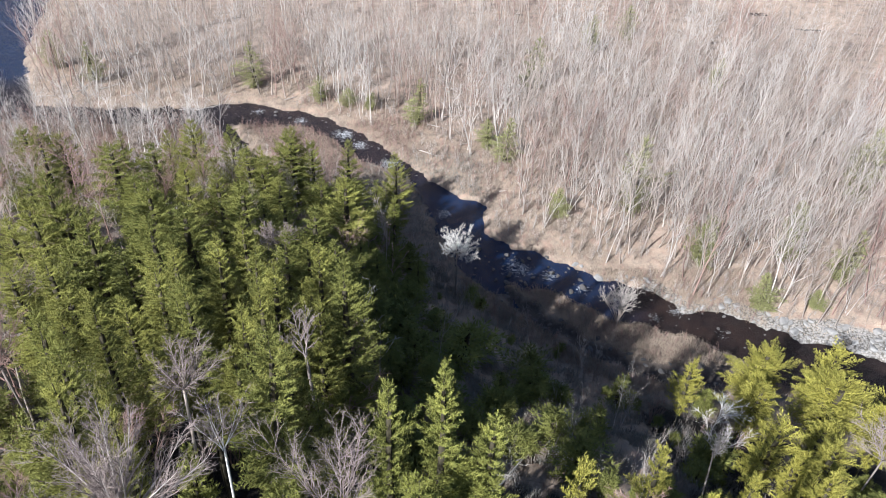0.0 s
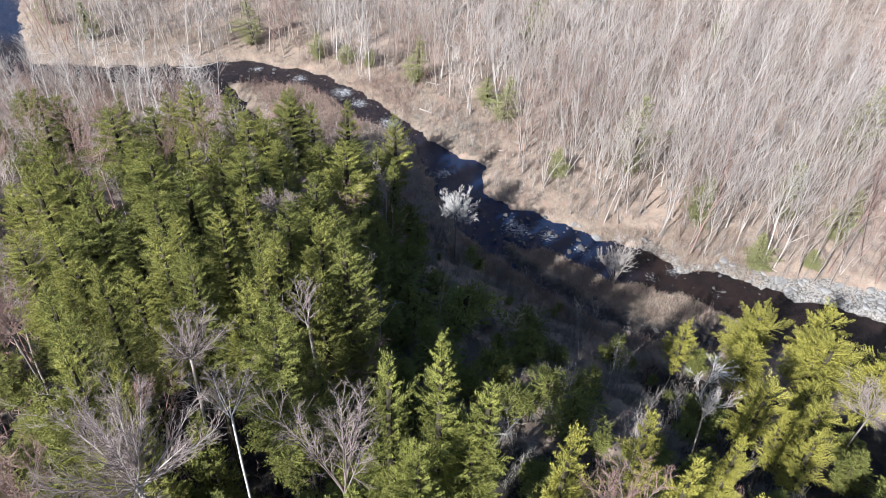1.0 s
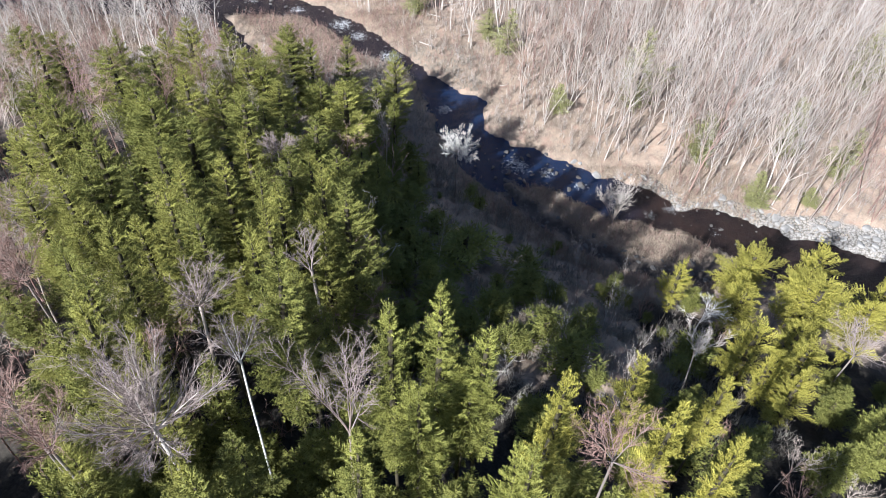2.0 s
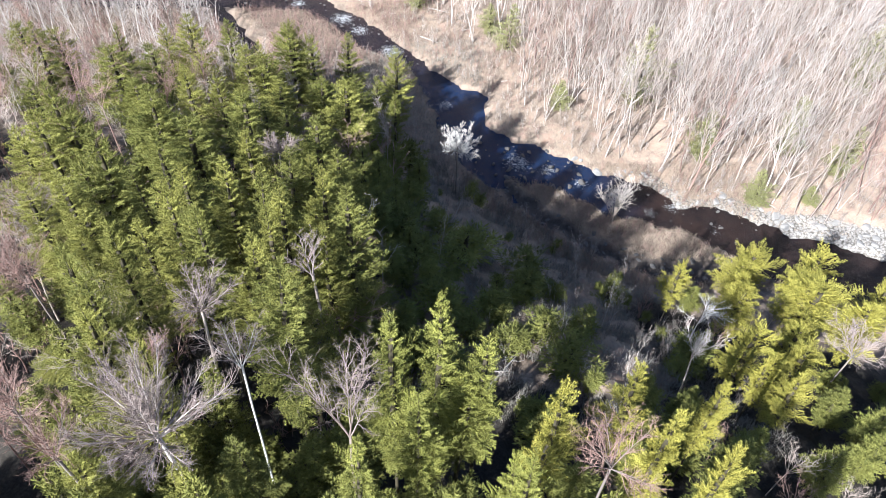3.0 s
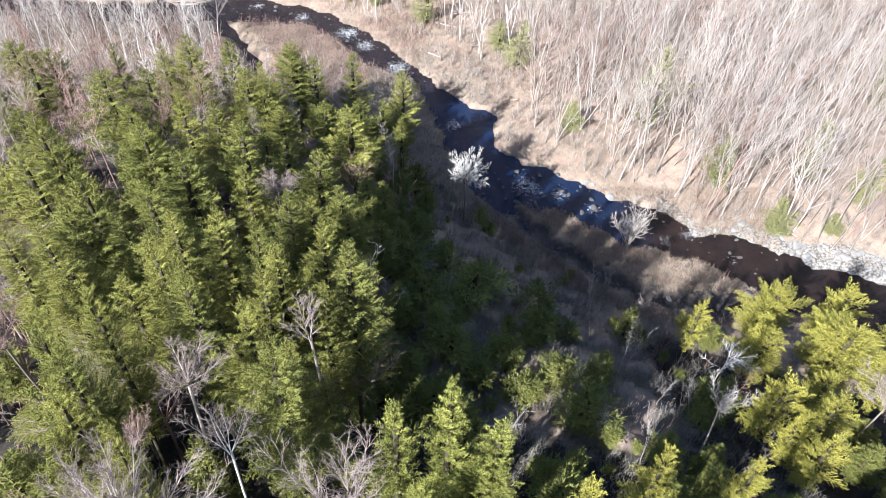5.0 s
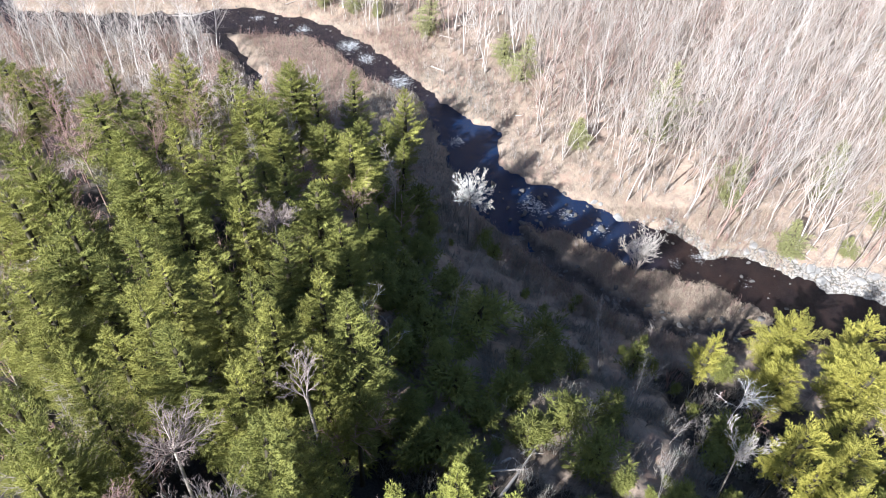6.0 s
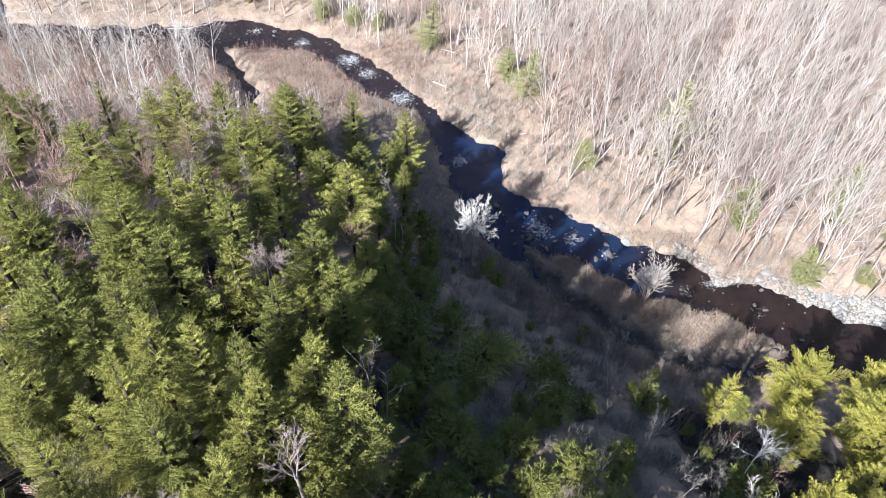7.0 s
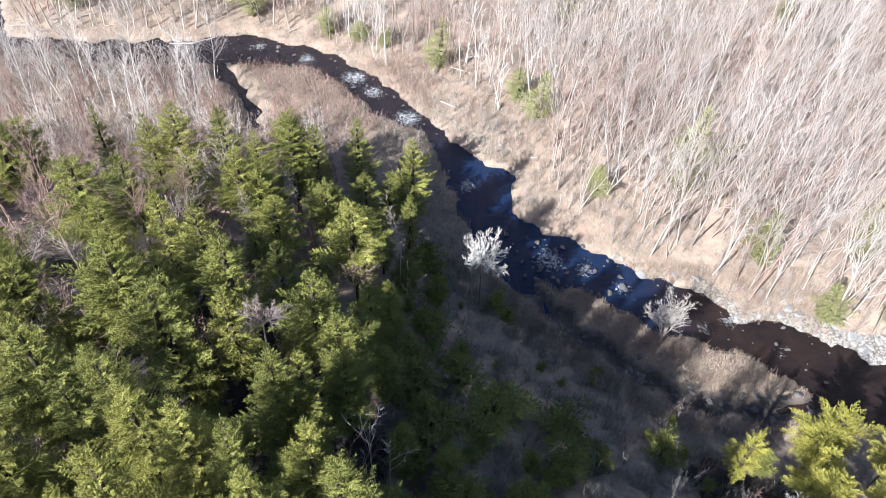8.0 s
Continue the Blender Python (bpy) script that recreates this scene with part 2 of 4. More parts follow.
def land(px, py):
    """Height of the ground, with its cover, at places of the plan."""
    px, py = np.asarray(px, float), np.asarray(py, float)
    wx, wy = px + 0.5 * waves(px, py, 5, 5), py + 0.5 * waves(px, py, 5, 6)
    wet = in_ring(wx, wy, FAR_BANK + NEAR_BANK)
    d_far, _ = path_distance(wx, wy, FAR_BANK)
    d_near, _ = path_distance(wx, wy, NEAR_BANK)
    d_river = np.minimum(d_far, d_near)
    d_foot, s_foot = path_distance(px, py, FOOT)
    up = np.where(s_foot < 0, d_foot, 0)
    d_gully, _ = path_distance(wx, wy, GULLY)
    d_pool, _ = path_distance(wx, wy, POOL)
    d_back, _ = path_distance(wx, wy, BACKWATER)
    near_side = d_near < d_far
    z = 0.45 + 0.35 * smooth(d_river / 6) + 0.12 * waves(px, py, 7, 1) * smooth(d_river / 4)
    z += np.where(near_side, 0, 0.75 * smooth(d_river / 9) + 0.012 * np.minimum(d_river, 120)) + 0.25 * waves(px, py, 26, 2) * smooth(d_river / 20)
    z *= smooth((d_river + 0.4) / 1.6)
    z += (9.5 - 3.2 * smooth((px - 12) / 14)) * smooth(up / 22) + 0.1 * np.clip(up - 15, 0, 60) + 0.45 * waves(px, py, 9, 3) * smooth(up / 8) + (0.2 + 0.2 * smooth((px + 6) / 6)) * waves(px, py, 3.1, 4) * smooth(up / 4)
    z = np.where(wet, -0.25 - 0.55 * smooth(d_river / 2.0), z)
    z -= 0.62 * (1 - smooth(d_gully / 1.9)) * np.where(wet, 0, 1)
    z -= 1.15 * (1 - smooth(d_pool / 2.1))
    z = np.where(wet, z, z - (z + 0.5) * (1 - smooth((d_back - 2.2) / 2.5)))
    away = np.hypot(px, py - 80)
    z += np.clip(away - 330, 0, 2500) * 0.045 + 14 * waves(px, py, 420, 8) * smooth((away - 300) / 500)
    open_slope = smooth((px + 4.5) / 3) * (1 - smooth((px - 15) / 7)) * smooth((py - 25) / 6) * smooth(up / 2)
    cover = {
        "bed": np.maximum(np.where(wet, 1.0, 0.0) * smooth(d_river / 0.6), np.where(near_side, 0.9 * (1 - smooth((d_gully - 0.7) / 1.2)), 0)),
        "stones": np.where(near_side, 0.0, (1 - smooth((d_river - np.interp(px, [24, 31, 38, 48], [0.2, 0.9, 1.8, 3.0]) - 0.6 * waves(px, py, 9, 9)) / 1.2)) * smooth((px - 22) / 4)),
        "straw": 0.9 * (1 - smooth((d_river - 7) / 6)) * np.where(near_side, 1, 1 - 0.5 * smooth((px - 15) / 12)) + np.where(near_side & (up < 20), 0.75, 0) + 0.75 * open_slope,
        # where the ground under the conifers takes the colour darkened for shade
        "shaded_duff": np.maximum(smooth((up - 16) / 12), smooth((up - 2) / 6) * smooth((px - 14) / 5)) * (1 - 0.85 * open_slope),
    }
    return z, cover


def height(x, y):
    return float(land(np.array([x]), np.array([y]))[0][0])


def axis(lo, hi, step, end_lo, end_hi):
    a = list(np.arange(lo, hi + 1e-6, step))
    s, v = step, hi
    while v < end_hi:
        s *= 1.22
        v += s
        a.append(v)
    s, v = step, lo
    while v > end_lo:
        s *= 1.22
        v -= s
        a.insert(0, v)
    return np.array(a)


def mesh_of(name, verts, faces, mat, smooth_shade=False):
    me = bpy.data.meshes.new(name)
    me.from_pydata(verts, [], faces)
    me.materials.append(mat)
    if smooth_shade:
        me.polygons.foreach_set("use_smooth", [True] * len(me.polygons))
    me.update()
    return me


def build_ground():
    xs, ys = axis(-72, 62, 0.6, -2600, 2600), axis(28, 112, 0.6, -2400, 2800)
    gx, gy = np.meshgrid(xs, ys)
    z, cover = land(gx.ravel(), gy.ravel())
    n, k = len(xs), len(ys)
    ix = (np.arange(k - 1)[:, None] * n + np.arange(n - 1)[None, :]).ravel()
    quads = np.stack([ix, ix + 1, ix + n + 1, ix + n], 1)
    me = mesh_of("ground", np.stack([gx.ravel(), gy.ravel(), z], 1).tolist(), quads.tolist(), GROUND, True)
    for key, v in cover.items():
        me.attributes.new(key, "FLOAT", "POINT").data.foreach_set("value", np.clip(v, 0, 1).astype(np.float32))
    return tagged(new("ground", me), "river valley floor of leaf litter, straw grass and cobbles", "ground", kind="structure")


build_ground()
RAPIDS = [(10.5, 65.6, 3.2), (27, 58.6, 1.5), (24.6, 57.6, 1.2), (2, 76.5, 2.2), (-13, 97.4, 3.6), (-10.2, 94.2, 2.6), (-5.4, 88.8, 3.4), (-27, 104, 2.0), (14, 64.4, 2.0), (17.5, 62.2, 1.8), (20.5, 60.2, 1.3), (31, 55.2, 1.2), (-20, 101.5, 2.4), (-80, 140, 7)]


def build_water():
    xs, ys = axis(-40, 50, 0.8, -400, 400), axis(46, 112, 0.8, -60, 330)
    gx, gy = np.meshgrid(xs, ys)
    gx, gy = gx.ravel(), gy.ravel()
    n, k = len(xs), len(ys)
    ix = (np.arange(k - 1)[:, None] * n + np.arange(n - 1)[None, :]).ravel()
    me = mesh_of("water", np.stack([gx, gy, gx * 0], 1).tolist(), np.stack([ix, ix + 1, ix + n + 1, ix + n], 1).tolist(), WATER, True)
    rapid = np.zeros(gx.shape)
    for x, y, r in RAPIDS:
        rapid = np.maximum(rapid, 1 - smooth(np.hypot(gx - x, gy - y) / r))
    me.attributes.new("rapid", "FLOAT", "POINT").data.foreach_set("value", rapid.astype(np.float32))
    # marks the reaches that lie in sun and take the brown colour
    me.attributes.new("sunlit_reach", "FLOAT", "POINT").data.foreach_set("value", np.maximum(smooth((gx - 17) / 8), 0.85 * smooth((gy - 79) / 8) * (1 - smooth((gy - 108) / 8))).astype(np.float32))
    tagged(new("water", me), "dark brown river water, tinted sky blue in shade, with white rapids over stones", "river", kind="structure")


build_water()


# ---- plants ----
class Geo:
    def __init__(self):
        self.v, self.f = [], []

    def tube(self, pts, radii, sides):
        """A tapering round stem along pts; a last radius of 0 closes it in a point."""
        base = len(self.v)
        t = (pts[-1] - pts[0]).normalized()
        a = t.orthogonal().normalized()
        b = t.cross(a)
        rings = []
        for p, r in zip(pts, radii):
            if r <= 0:
                rings.append([len(self.v)])
                self.v.append(tuple(p))
            else:
                ring = []
                for i in range(sides):
                    w = 6.2832 * i / sides
                    ring.append(len(self.v))
                    self.v.append(tuple(p + (a * math.cos(w) + b * math.sin(w)) * r))
                rings.append(ring)
        for lo, hi in zip(rings, rings[1:]):
            for i in range(sides):
                j = (i + 1) % sides
                if len(hi) == 1:
                    self.f.append((lo[i], lo[j], hi[0]))
                else:
                    self.f.append((lo[i], lo[j], hi[j], hi[i]))
        return base

    def spray(self, p, d, up, length, width):
        """A needle spray: a flat kite, widest below its middle."""
        s = d.cross(up)
        if s.length < 1e-4:
            s = d.orthogonal()
        s = s.normalized() * width
        n, mid = len(self.v), p + d * (length * 0.42)
        self.v += [tuple(p), tuple(mid + s), tuple(p + d * length), tuple(mid - s)]
        self.f.append((n, n + 1, n + 2, n + 3))

    def mesh(self, name, mat, smooth_shade=False):
        return mesh_of(name, self.v, self.f, mat, smooth_shade)


def part(name, geo, mat, parent, label="", smooth_shade=False):
    ob = new(name, geo.mesh(name, mat, smooth_shade))
    ob.parent = parent
    return tagged(ob, label)


def tilted(rng, d, angle):
    """d turned by an angle in a random sense."""
    side = d.orthogonal().normalized()
    side.rotate(Matrix.Rotation(rng.uniform(0, 6.2832), 3, d))
    return (d * math.cos(angle) + side * math.sin(angle)).normalized()


def stem(rng, start, d, length, steps, sway, lift):
    pts, p, d = [start.copy()], start.copy(), d.copy()
    for _ in range(steps):
        d = (d + Vector((rng.uniform(-sway, sway), rng.uniform(-sway, sway), rng.uniform(-sway, sway) + lift))).normalized()
        p = p + d * (length / steps)
        pts.append(p)
    return pts, d


def bare_tree_geo(rng, tall, limbs, twigs, first=0.35, spread=0.75, radius=0.11, stems=1, twig_r=0.012, lift=0.1, fine=1, reach=1.0, fan=(0.06, 0.2), fork=0.0):
    """Trunk and leafless crown of a broadleaved tree. fine: how many times the twigs fork again; fork: where one trunk parts into stems that lean out by fan."""
    trunk, crown = Geo(), Geo()
    if fork:
        bole, _ = stem(rng, Vector((0, 0, -0.3)), Vector((0, 0, 1)), fork + 0.3, 5, 0.03, 0.05)
        trunk.tube(bole, [radius * (1.15 - 0.06 * i) for i in range(6)], 7)
        tall -= fork
    for k in range(stems):
        lean = tilted(rng, Vector((0, 0, 1)), rng.uniform(0.0, 0.07) if stems == 1 else rng.uniform(*fan))
        h = tall * (1 if k == 0 else rng.uniform(0.75, 1.0))
        start = Vector((0, 0, -0.3)) if stems == 1 else Vector((rng.uniform(-0.2, 0.2), rng.uniform(-0.2, 0.2), -0.3))
        if fork:
            start = bole[-1] + start * 0.3
        segs = 4 if fine == 0 else 7
        pts, _ = stem(rng, start, lean, h, segs, 0.07 if fine else 0.1, 0.03)
        r0 = radius if stems == 1 else radius * (0.42 if fork else 0.75)
        trunk.tube(pts, [r0 * (1.3 if i == 0 else 1 - 0.9 * i / segs) for i in range(segs)] + [0], 3 if fine == 0 else 6)
        count = limbs if stems == 1 else max(4, int(limbs * 1.3 / stems))
        for i in range(count):
            u = first + (0.96 - first) * (i + rng.random()) / count
            q = u * segs
            a = min(int(q), segs - 1)
            p = pts[a].lerp(pts[a + 1], q - a)
            d = tilted(rng, (pts[a + 1] - pts[a]).normalized(), rng.uniform(0.45, 1.0) * spread)
            ln = reach * h * rng.uniform(0.17, 0.32) * (1.2 - 0.7 * u) * (0.6 + spread * 0.6)
            steps = (2, 3, 5)[fine]
            lp, _ = stem(rng, p, d, ln, steps, 0.18, lift)
            lr = r0 * (1.05 - u) * 0.5 + (0.013, 0.010, 0.009)[fine]
            crown.tube(lp, [lr * (1 - 0.8 * k2 / steps) for k2 in range(steps)] + [0], 3 if fine < 2 else 5)
            for _ in range(twigs):
                w = rng.uniform(0.15, 1.0) * steps
                b = min(int(w), steps - 1)
                s0 = lp[b].lerp(lp[b + 1], w - b)
                td = tilted(rng, (lp[b + 1] - lp[b]).normalized(), rng.uniform(0.3, 0.9))
                tl = ln * rng.uniform(0.25, 0.55) * (1.15 - 0.5 * w / steps)
                joints = max(fine, 1)
                tp, td2 = stem(rng, s0, td, tl, joints, 0.22, lift * 0.8)
                crown.tube(tp, [twig_r * (1.3 - 0.5 * k2 / joints) for k2 in range(joints)] + [0], 3)
                for _ in range(fine * 2 - 1):
                    f = s0.lerp(tp[-1], rng.uniform(0.25, 0.95))
                    crown.tube([f, f + tilted(rng, td2, rng.uniform(0.35, 0.9)) * tl * rng.uniform(0.35, 0.65)], [twig_r * 0.8, 0], 3)
    return trunk, crown


def conifer_geo(rng, tall, reach, gap, pitch, blade, start=0.4, point=0.8, ragged=0.3, droop=0.0, lift=0.1, fan=3, tops=1, flat=0.8):
    """Trunk and needled crown. reach: radius of the widest boughs; gap: between whorls; pitch: between the branchlets of a bough; blade: length of a needle spray."""
    trunk, crown = Geo(), Geo()
    up = Vector((0, 0, 1))
    for top in range(tops):
        lean = up if top == 0 else tilted(rng, up, rng.uniform(0.05, 0.11))
        th = tall if top == 0 else tall * rng.uniform(0.82, 0.94)
        low = start if top == 0 else max(start, 0.55)
        pts, _ = stem(rng, Vector((0, 0, -0.4)), lean, th + 0.4, 6, 0.02, 0.02)
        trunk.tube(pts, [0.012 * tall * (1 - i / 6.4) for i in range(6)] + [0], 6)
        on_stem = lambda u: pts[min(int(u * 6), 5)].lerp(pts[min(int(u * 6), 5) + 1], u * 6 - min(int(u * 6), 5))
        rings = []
        for i in range(7):  # a dark core added inside the crown, standing for its inner shade
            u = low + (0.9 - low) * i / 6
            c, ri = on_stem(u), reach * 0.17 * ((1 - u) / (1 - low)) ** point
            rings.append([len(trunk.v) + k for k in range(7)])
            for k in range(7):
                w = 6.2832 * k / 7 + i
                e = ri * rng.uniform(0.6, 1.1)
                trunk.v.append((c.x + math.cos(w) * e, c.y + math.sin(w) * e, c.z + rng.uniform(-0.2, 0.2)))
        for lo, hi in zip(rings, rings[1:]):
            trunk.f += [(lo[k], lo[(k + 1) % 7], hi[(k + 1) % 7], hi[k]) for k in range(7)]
        span = int((0.985 - low) * th / gap)
        lobes = [rng.uniform(1 - ragged, 1.1) for _ in range(6)]
        for i in range(span):
            v = (i + rng.random() * 0.7) / span
            u = low + (0.985 - low) * v
            base = on_stem(u)
            lobes = [min(max(q + rng.uniform(-0.18, 0.18) * ragged * 3, 1 - 1.3 * ragged), 1.15) for q in lobes]
            ring = 6 if v < 0.4 else 5
            turn = rng.uniform(0, 6.28)
            prof = min(1.0, ((1 - v) / 0.62) ** point) * min(1.0, 0.55 + 1.3 * v) + 0.04
            for k in range(ring):
                w = turn + 6.2832 * (k + rng.uniform(-0.3, 0.3)) / ring
                ln = reach * prof * rng.uniform(1 - ragged, 1.14) * lobes[int((w % 6.2832) / 6.2832 * 5.999)]
                if rng.random() < 0.06:
                    ln *= 1.3
                d = Vector((math.cos(w), math.sin(w), 0.1 + 0.75 * v * v - droop + rng.uniform(-0.12, 0.12))).normalized()
                face = Vector((math.cos(w), math.sin(w), 0.0))
                bp, _ = stem(rng, base, d, ln, 3, 0.08, lift)
                crown.tube(bp, [0.010 + 0.009 * ln, 0.008 + 0.005 * ln, 0.006, 0], 3)
                n = int(ln * 0.82 / pitch) + 2
                for j in range(n + 1):
                    w2 = 3 * min(0.2 + 0.8 * (j + rng.uniform(-0.3, 0.3)) / n, 0.995)
                    b = min(int(w2), 2)
                    along = (bp[b + 1] - bp[b]).normalized()
                    side = along.cross(up).normalized() * (1 if j % 2 else -1)
                    way = (along * 0.8 + side * rng.uniform(0.4, 1.0) + up * rng.uniform(-0.2, 0.45)).normalized() if j < n else along
                    root = bp[b].lerp(bp[b + 1], w2 - b)
                    bl = (0.5 * ln * (1.05 - w2 / 3) + blade * 0.5) * rng.uniform(0.7, 1.2)
                    m = max(1, int(bl / (blade * 0.62) + 0.5))
                    for e in range(m):
                        core = root + way * (bl * (e + 0.6) / m - blade * 0.4)
                        for _ in range(fan):
                            n0 = (up * flat + face * (1.15 - flat) + Vector((rng.uniform(-0.36, 0.36), rng.uniform(-0.36, 0.36), rng.uniform(-0.2, 0.2)))).normalized()
                            dd = tilted(rng, way, rng.uniform(0.0, 1.05))
                            dd = (dd - n0 * dd.dot(n0) * 0.5 + up * 0.15).normalized()
                            crown.spray(core, dd, n0, blade * rng.uniform(0.75, 1.35), blade * rng.uniform(0.08, 0.14))
        tip = pts[-1]
        for _ in range(14):
            dd = tilted(rng, up, rng.uniform(0.1, 0.7))
            crown.spray(tip - up * rng.uniform(0.0, 0.6), dd, dd.orthogonal(), blade * rng.uniform(0.8, 1.2), blade * 0.16)
    return trunk, crown


def tree_kit(name, geo, bark_mat, crown_mat, crown_name, label, category, group):
    """A first tree of a kind, standing at the origin."""
    root = tagged(new(name), label, category, group)
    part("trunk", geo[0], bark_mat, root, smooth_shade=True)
    part(crown_name, geo[1], crown_mat, root)
    return root


def place(kit, x, y, scale=1.0, turn=0.0, wide=1.0, z=None, lean=(0, 0)):
    m = pose(x, y, height(x, y) if z is None else z, lean[0], lean[1], turn)
    ob = copy_thing(kit, m)
    ob.scale = (scale * wide, scale * wide, scale)
    return ob


# ---- the woods: one tree of each build ----
def bare_kit(name, i, geo, mat, label, group):
    return tree_kit(name, geo, mat, mat, "crown", label, "tree", group)


HILL, GOLDEN = "conifers on the wooded hill", "yellow-green conifers near the river"
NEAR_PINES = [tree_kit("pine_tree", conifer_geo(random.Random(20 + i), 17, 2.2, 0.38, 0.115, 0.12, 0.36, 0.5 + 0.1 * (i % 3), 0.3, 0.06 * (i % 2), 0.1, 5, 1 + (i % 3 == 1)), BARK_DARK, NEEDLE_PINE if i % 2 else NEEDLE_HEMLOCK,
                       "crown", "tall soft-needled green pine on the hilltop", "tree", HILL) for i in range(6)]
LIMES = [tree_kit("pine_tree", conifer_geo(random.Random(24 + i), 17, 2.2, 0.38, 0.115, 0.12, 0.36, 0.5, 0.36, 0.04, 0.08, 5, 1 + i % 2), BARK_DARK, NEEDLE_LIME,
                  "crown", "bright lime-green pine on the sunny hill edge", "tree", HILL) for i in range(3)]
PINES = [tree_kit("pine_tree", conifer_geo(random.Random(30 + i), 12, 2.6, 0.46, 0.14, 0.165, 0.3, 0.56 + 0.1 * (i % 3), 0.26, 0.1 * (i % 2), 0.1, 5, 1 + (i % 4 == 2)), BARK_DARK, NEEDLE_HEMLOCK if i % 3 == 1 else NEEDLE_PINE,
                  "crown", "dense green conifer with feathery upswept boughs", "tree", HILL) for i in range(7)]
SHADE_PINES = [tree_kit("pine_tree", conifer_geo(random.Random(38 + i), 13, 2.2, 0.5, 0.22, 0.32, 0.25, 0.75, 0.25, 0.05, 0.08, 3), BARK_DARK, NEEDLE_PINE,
                        "crown", "dark green conifer added to fill and shade the wood", "tree", HILL) for i in range(3)]
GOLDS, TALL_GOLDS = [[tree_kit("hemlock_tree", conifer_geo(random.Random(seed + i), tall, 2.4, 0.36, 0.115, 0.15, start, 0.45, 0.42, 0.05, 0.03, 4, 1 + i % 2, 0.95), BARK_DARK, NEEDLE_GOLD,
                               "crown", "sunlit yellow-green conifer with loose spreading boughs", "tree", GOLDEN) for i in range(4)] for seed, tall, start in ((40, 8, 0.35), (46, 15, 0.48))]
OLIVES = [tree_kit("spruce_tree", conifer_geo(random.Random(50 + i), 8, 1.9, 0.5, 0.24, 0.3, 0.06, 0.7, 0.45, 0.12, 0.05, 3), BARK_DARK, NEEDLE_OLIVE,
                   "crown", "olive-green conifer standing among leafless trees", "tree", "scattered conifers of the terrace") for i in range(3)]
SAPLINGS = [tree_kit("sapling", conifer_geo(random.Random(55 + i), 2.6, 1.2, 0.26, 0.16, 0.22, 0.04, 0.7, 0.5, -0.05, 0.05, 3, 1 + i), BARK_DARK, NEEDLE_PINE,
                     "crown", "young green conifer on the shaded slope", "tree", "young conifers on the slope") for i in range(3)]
TERRACE_GEO = [bare_tree_geo(random.Random(60 + i), 13.5, 18, 6, 0.26 + 0.06 * (i % 3), 0.65 + 0.15 * (i % 2), 0.055 + 0.02 * (i % 3), (1, 1, 2, 3)[i % 4], 0.010, 0.12, 1, 1.2) for i in range(8)]
FAR_GEO = [bare_tree_geo(random.Random(70 + i), 12.5, 11, 4, 0.2 + 0.08 * (i % 3), 0.65 + 0.2 * (i % 2), 0.055 + 0.02 * (i % 3), 1 + (i % 4 == 3), 0.0125, 0.16, 0, 1.2) for i in range(8)]
TERRACE_BARK = [BARK_PALE, BARK_TAN, BARK_PALE, BARK_PALE, BARK_TAN, BARK_PALE, BARK_RED, BARK_PALE]
BARES = [bare_kit("bare_tree", i, g, m, "leafless grey broadleaved tree with fine upswept twigs", "leafless trees of the river terrace") for i, (g, m) in enumerate(zip(TERRACE_GEO, TERRACE_BARK))]
BIRCHES = [tree_kit("birch_tree", bare_tree_geo(random.Random(80 + i), 10, 24, 11, 0.28, 0.95, 0.075, 1 + i % 2, 0.008, 0.05, 1, 1.35), BARK_WHITE, BARK_PALE, "crown",
                    "white-barked leafless birch on the flood plain", "tree", "birches on the flood plain") for i in range(3)]
HILL_BARES = [bare_kit("bare_tree", i, bare_tree_geo(random.Random(90 + i), 12, 40, 8, 0.15, 0.8, 0.05, 7, 0.008, 0.06, 1, 1.1, (0.1, 0.6), 6.5), m,
                       "leafless broadleaved tree between the hill's conifers", "leafless trees of the hill") for i, m in enumerate((BARK_RED, BARK_RED, BARK_TAN))]
SHRUB_GEO = [bare_tree_geo(random.Random(100 + i), 3.0, 5, 3, 0.15, 0.65, 0.026, 5, 0.016, 0.12, 0) for i in range(4)]
SHRUBS = [tree_kit("shrub", g, m, m, "crown", "leafless reddish thicket shrub with many thin stems", "shrub", "thicket shrubs") for g, m in zip(SHRUB_GEO, (BARK_RED, BARK_TAN, BARK_RED, BARK_PALE))]
KITS = NEAR_PINES + LIMES + PINES + SHADE_PINES + GOLDS + TALL_GOLDS + OLIVES + SAPLINGS + BARES + BIRCHES + HILL_BARES + SHRUBS

rng = random.Random(11)


def grow(kits, full, x, y, top, wide=1.0):
    """Stand one of kits, full metres tall, at x, y so that its tip reaches the height top."""
    g = height(x, y)
    s = max(top - g, 2.0) / full
    return place(rng.choice(kits), x, y, s, rng.uniform(0, 360), wide * (1 / s) ** 0.5, z=g)


def stand_conifer(kits, full, reach, x, y, top, r):
    """Stand one of kits, full metres tall and reach wide, at x, y with its tip at the height top and boughs of r metres."""
    g = height(x, y)
    s = max(top - g, 2.0) / full
    return place(rng.choice(kits), x, y, s, rng.uniform(0, 360), r / reach / s, z=g)


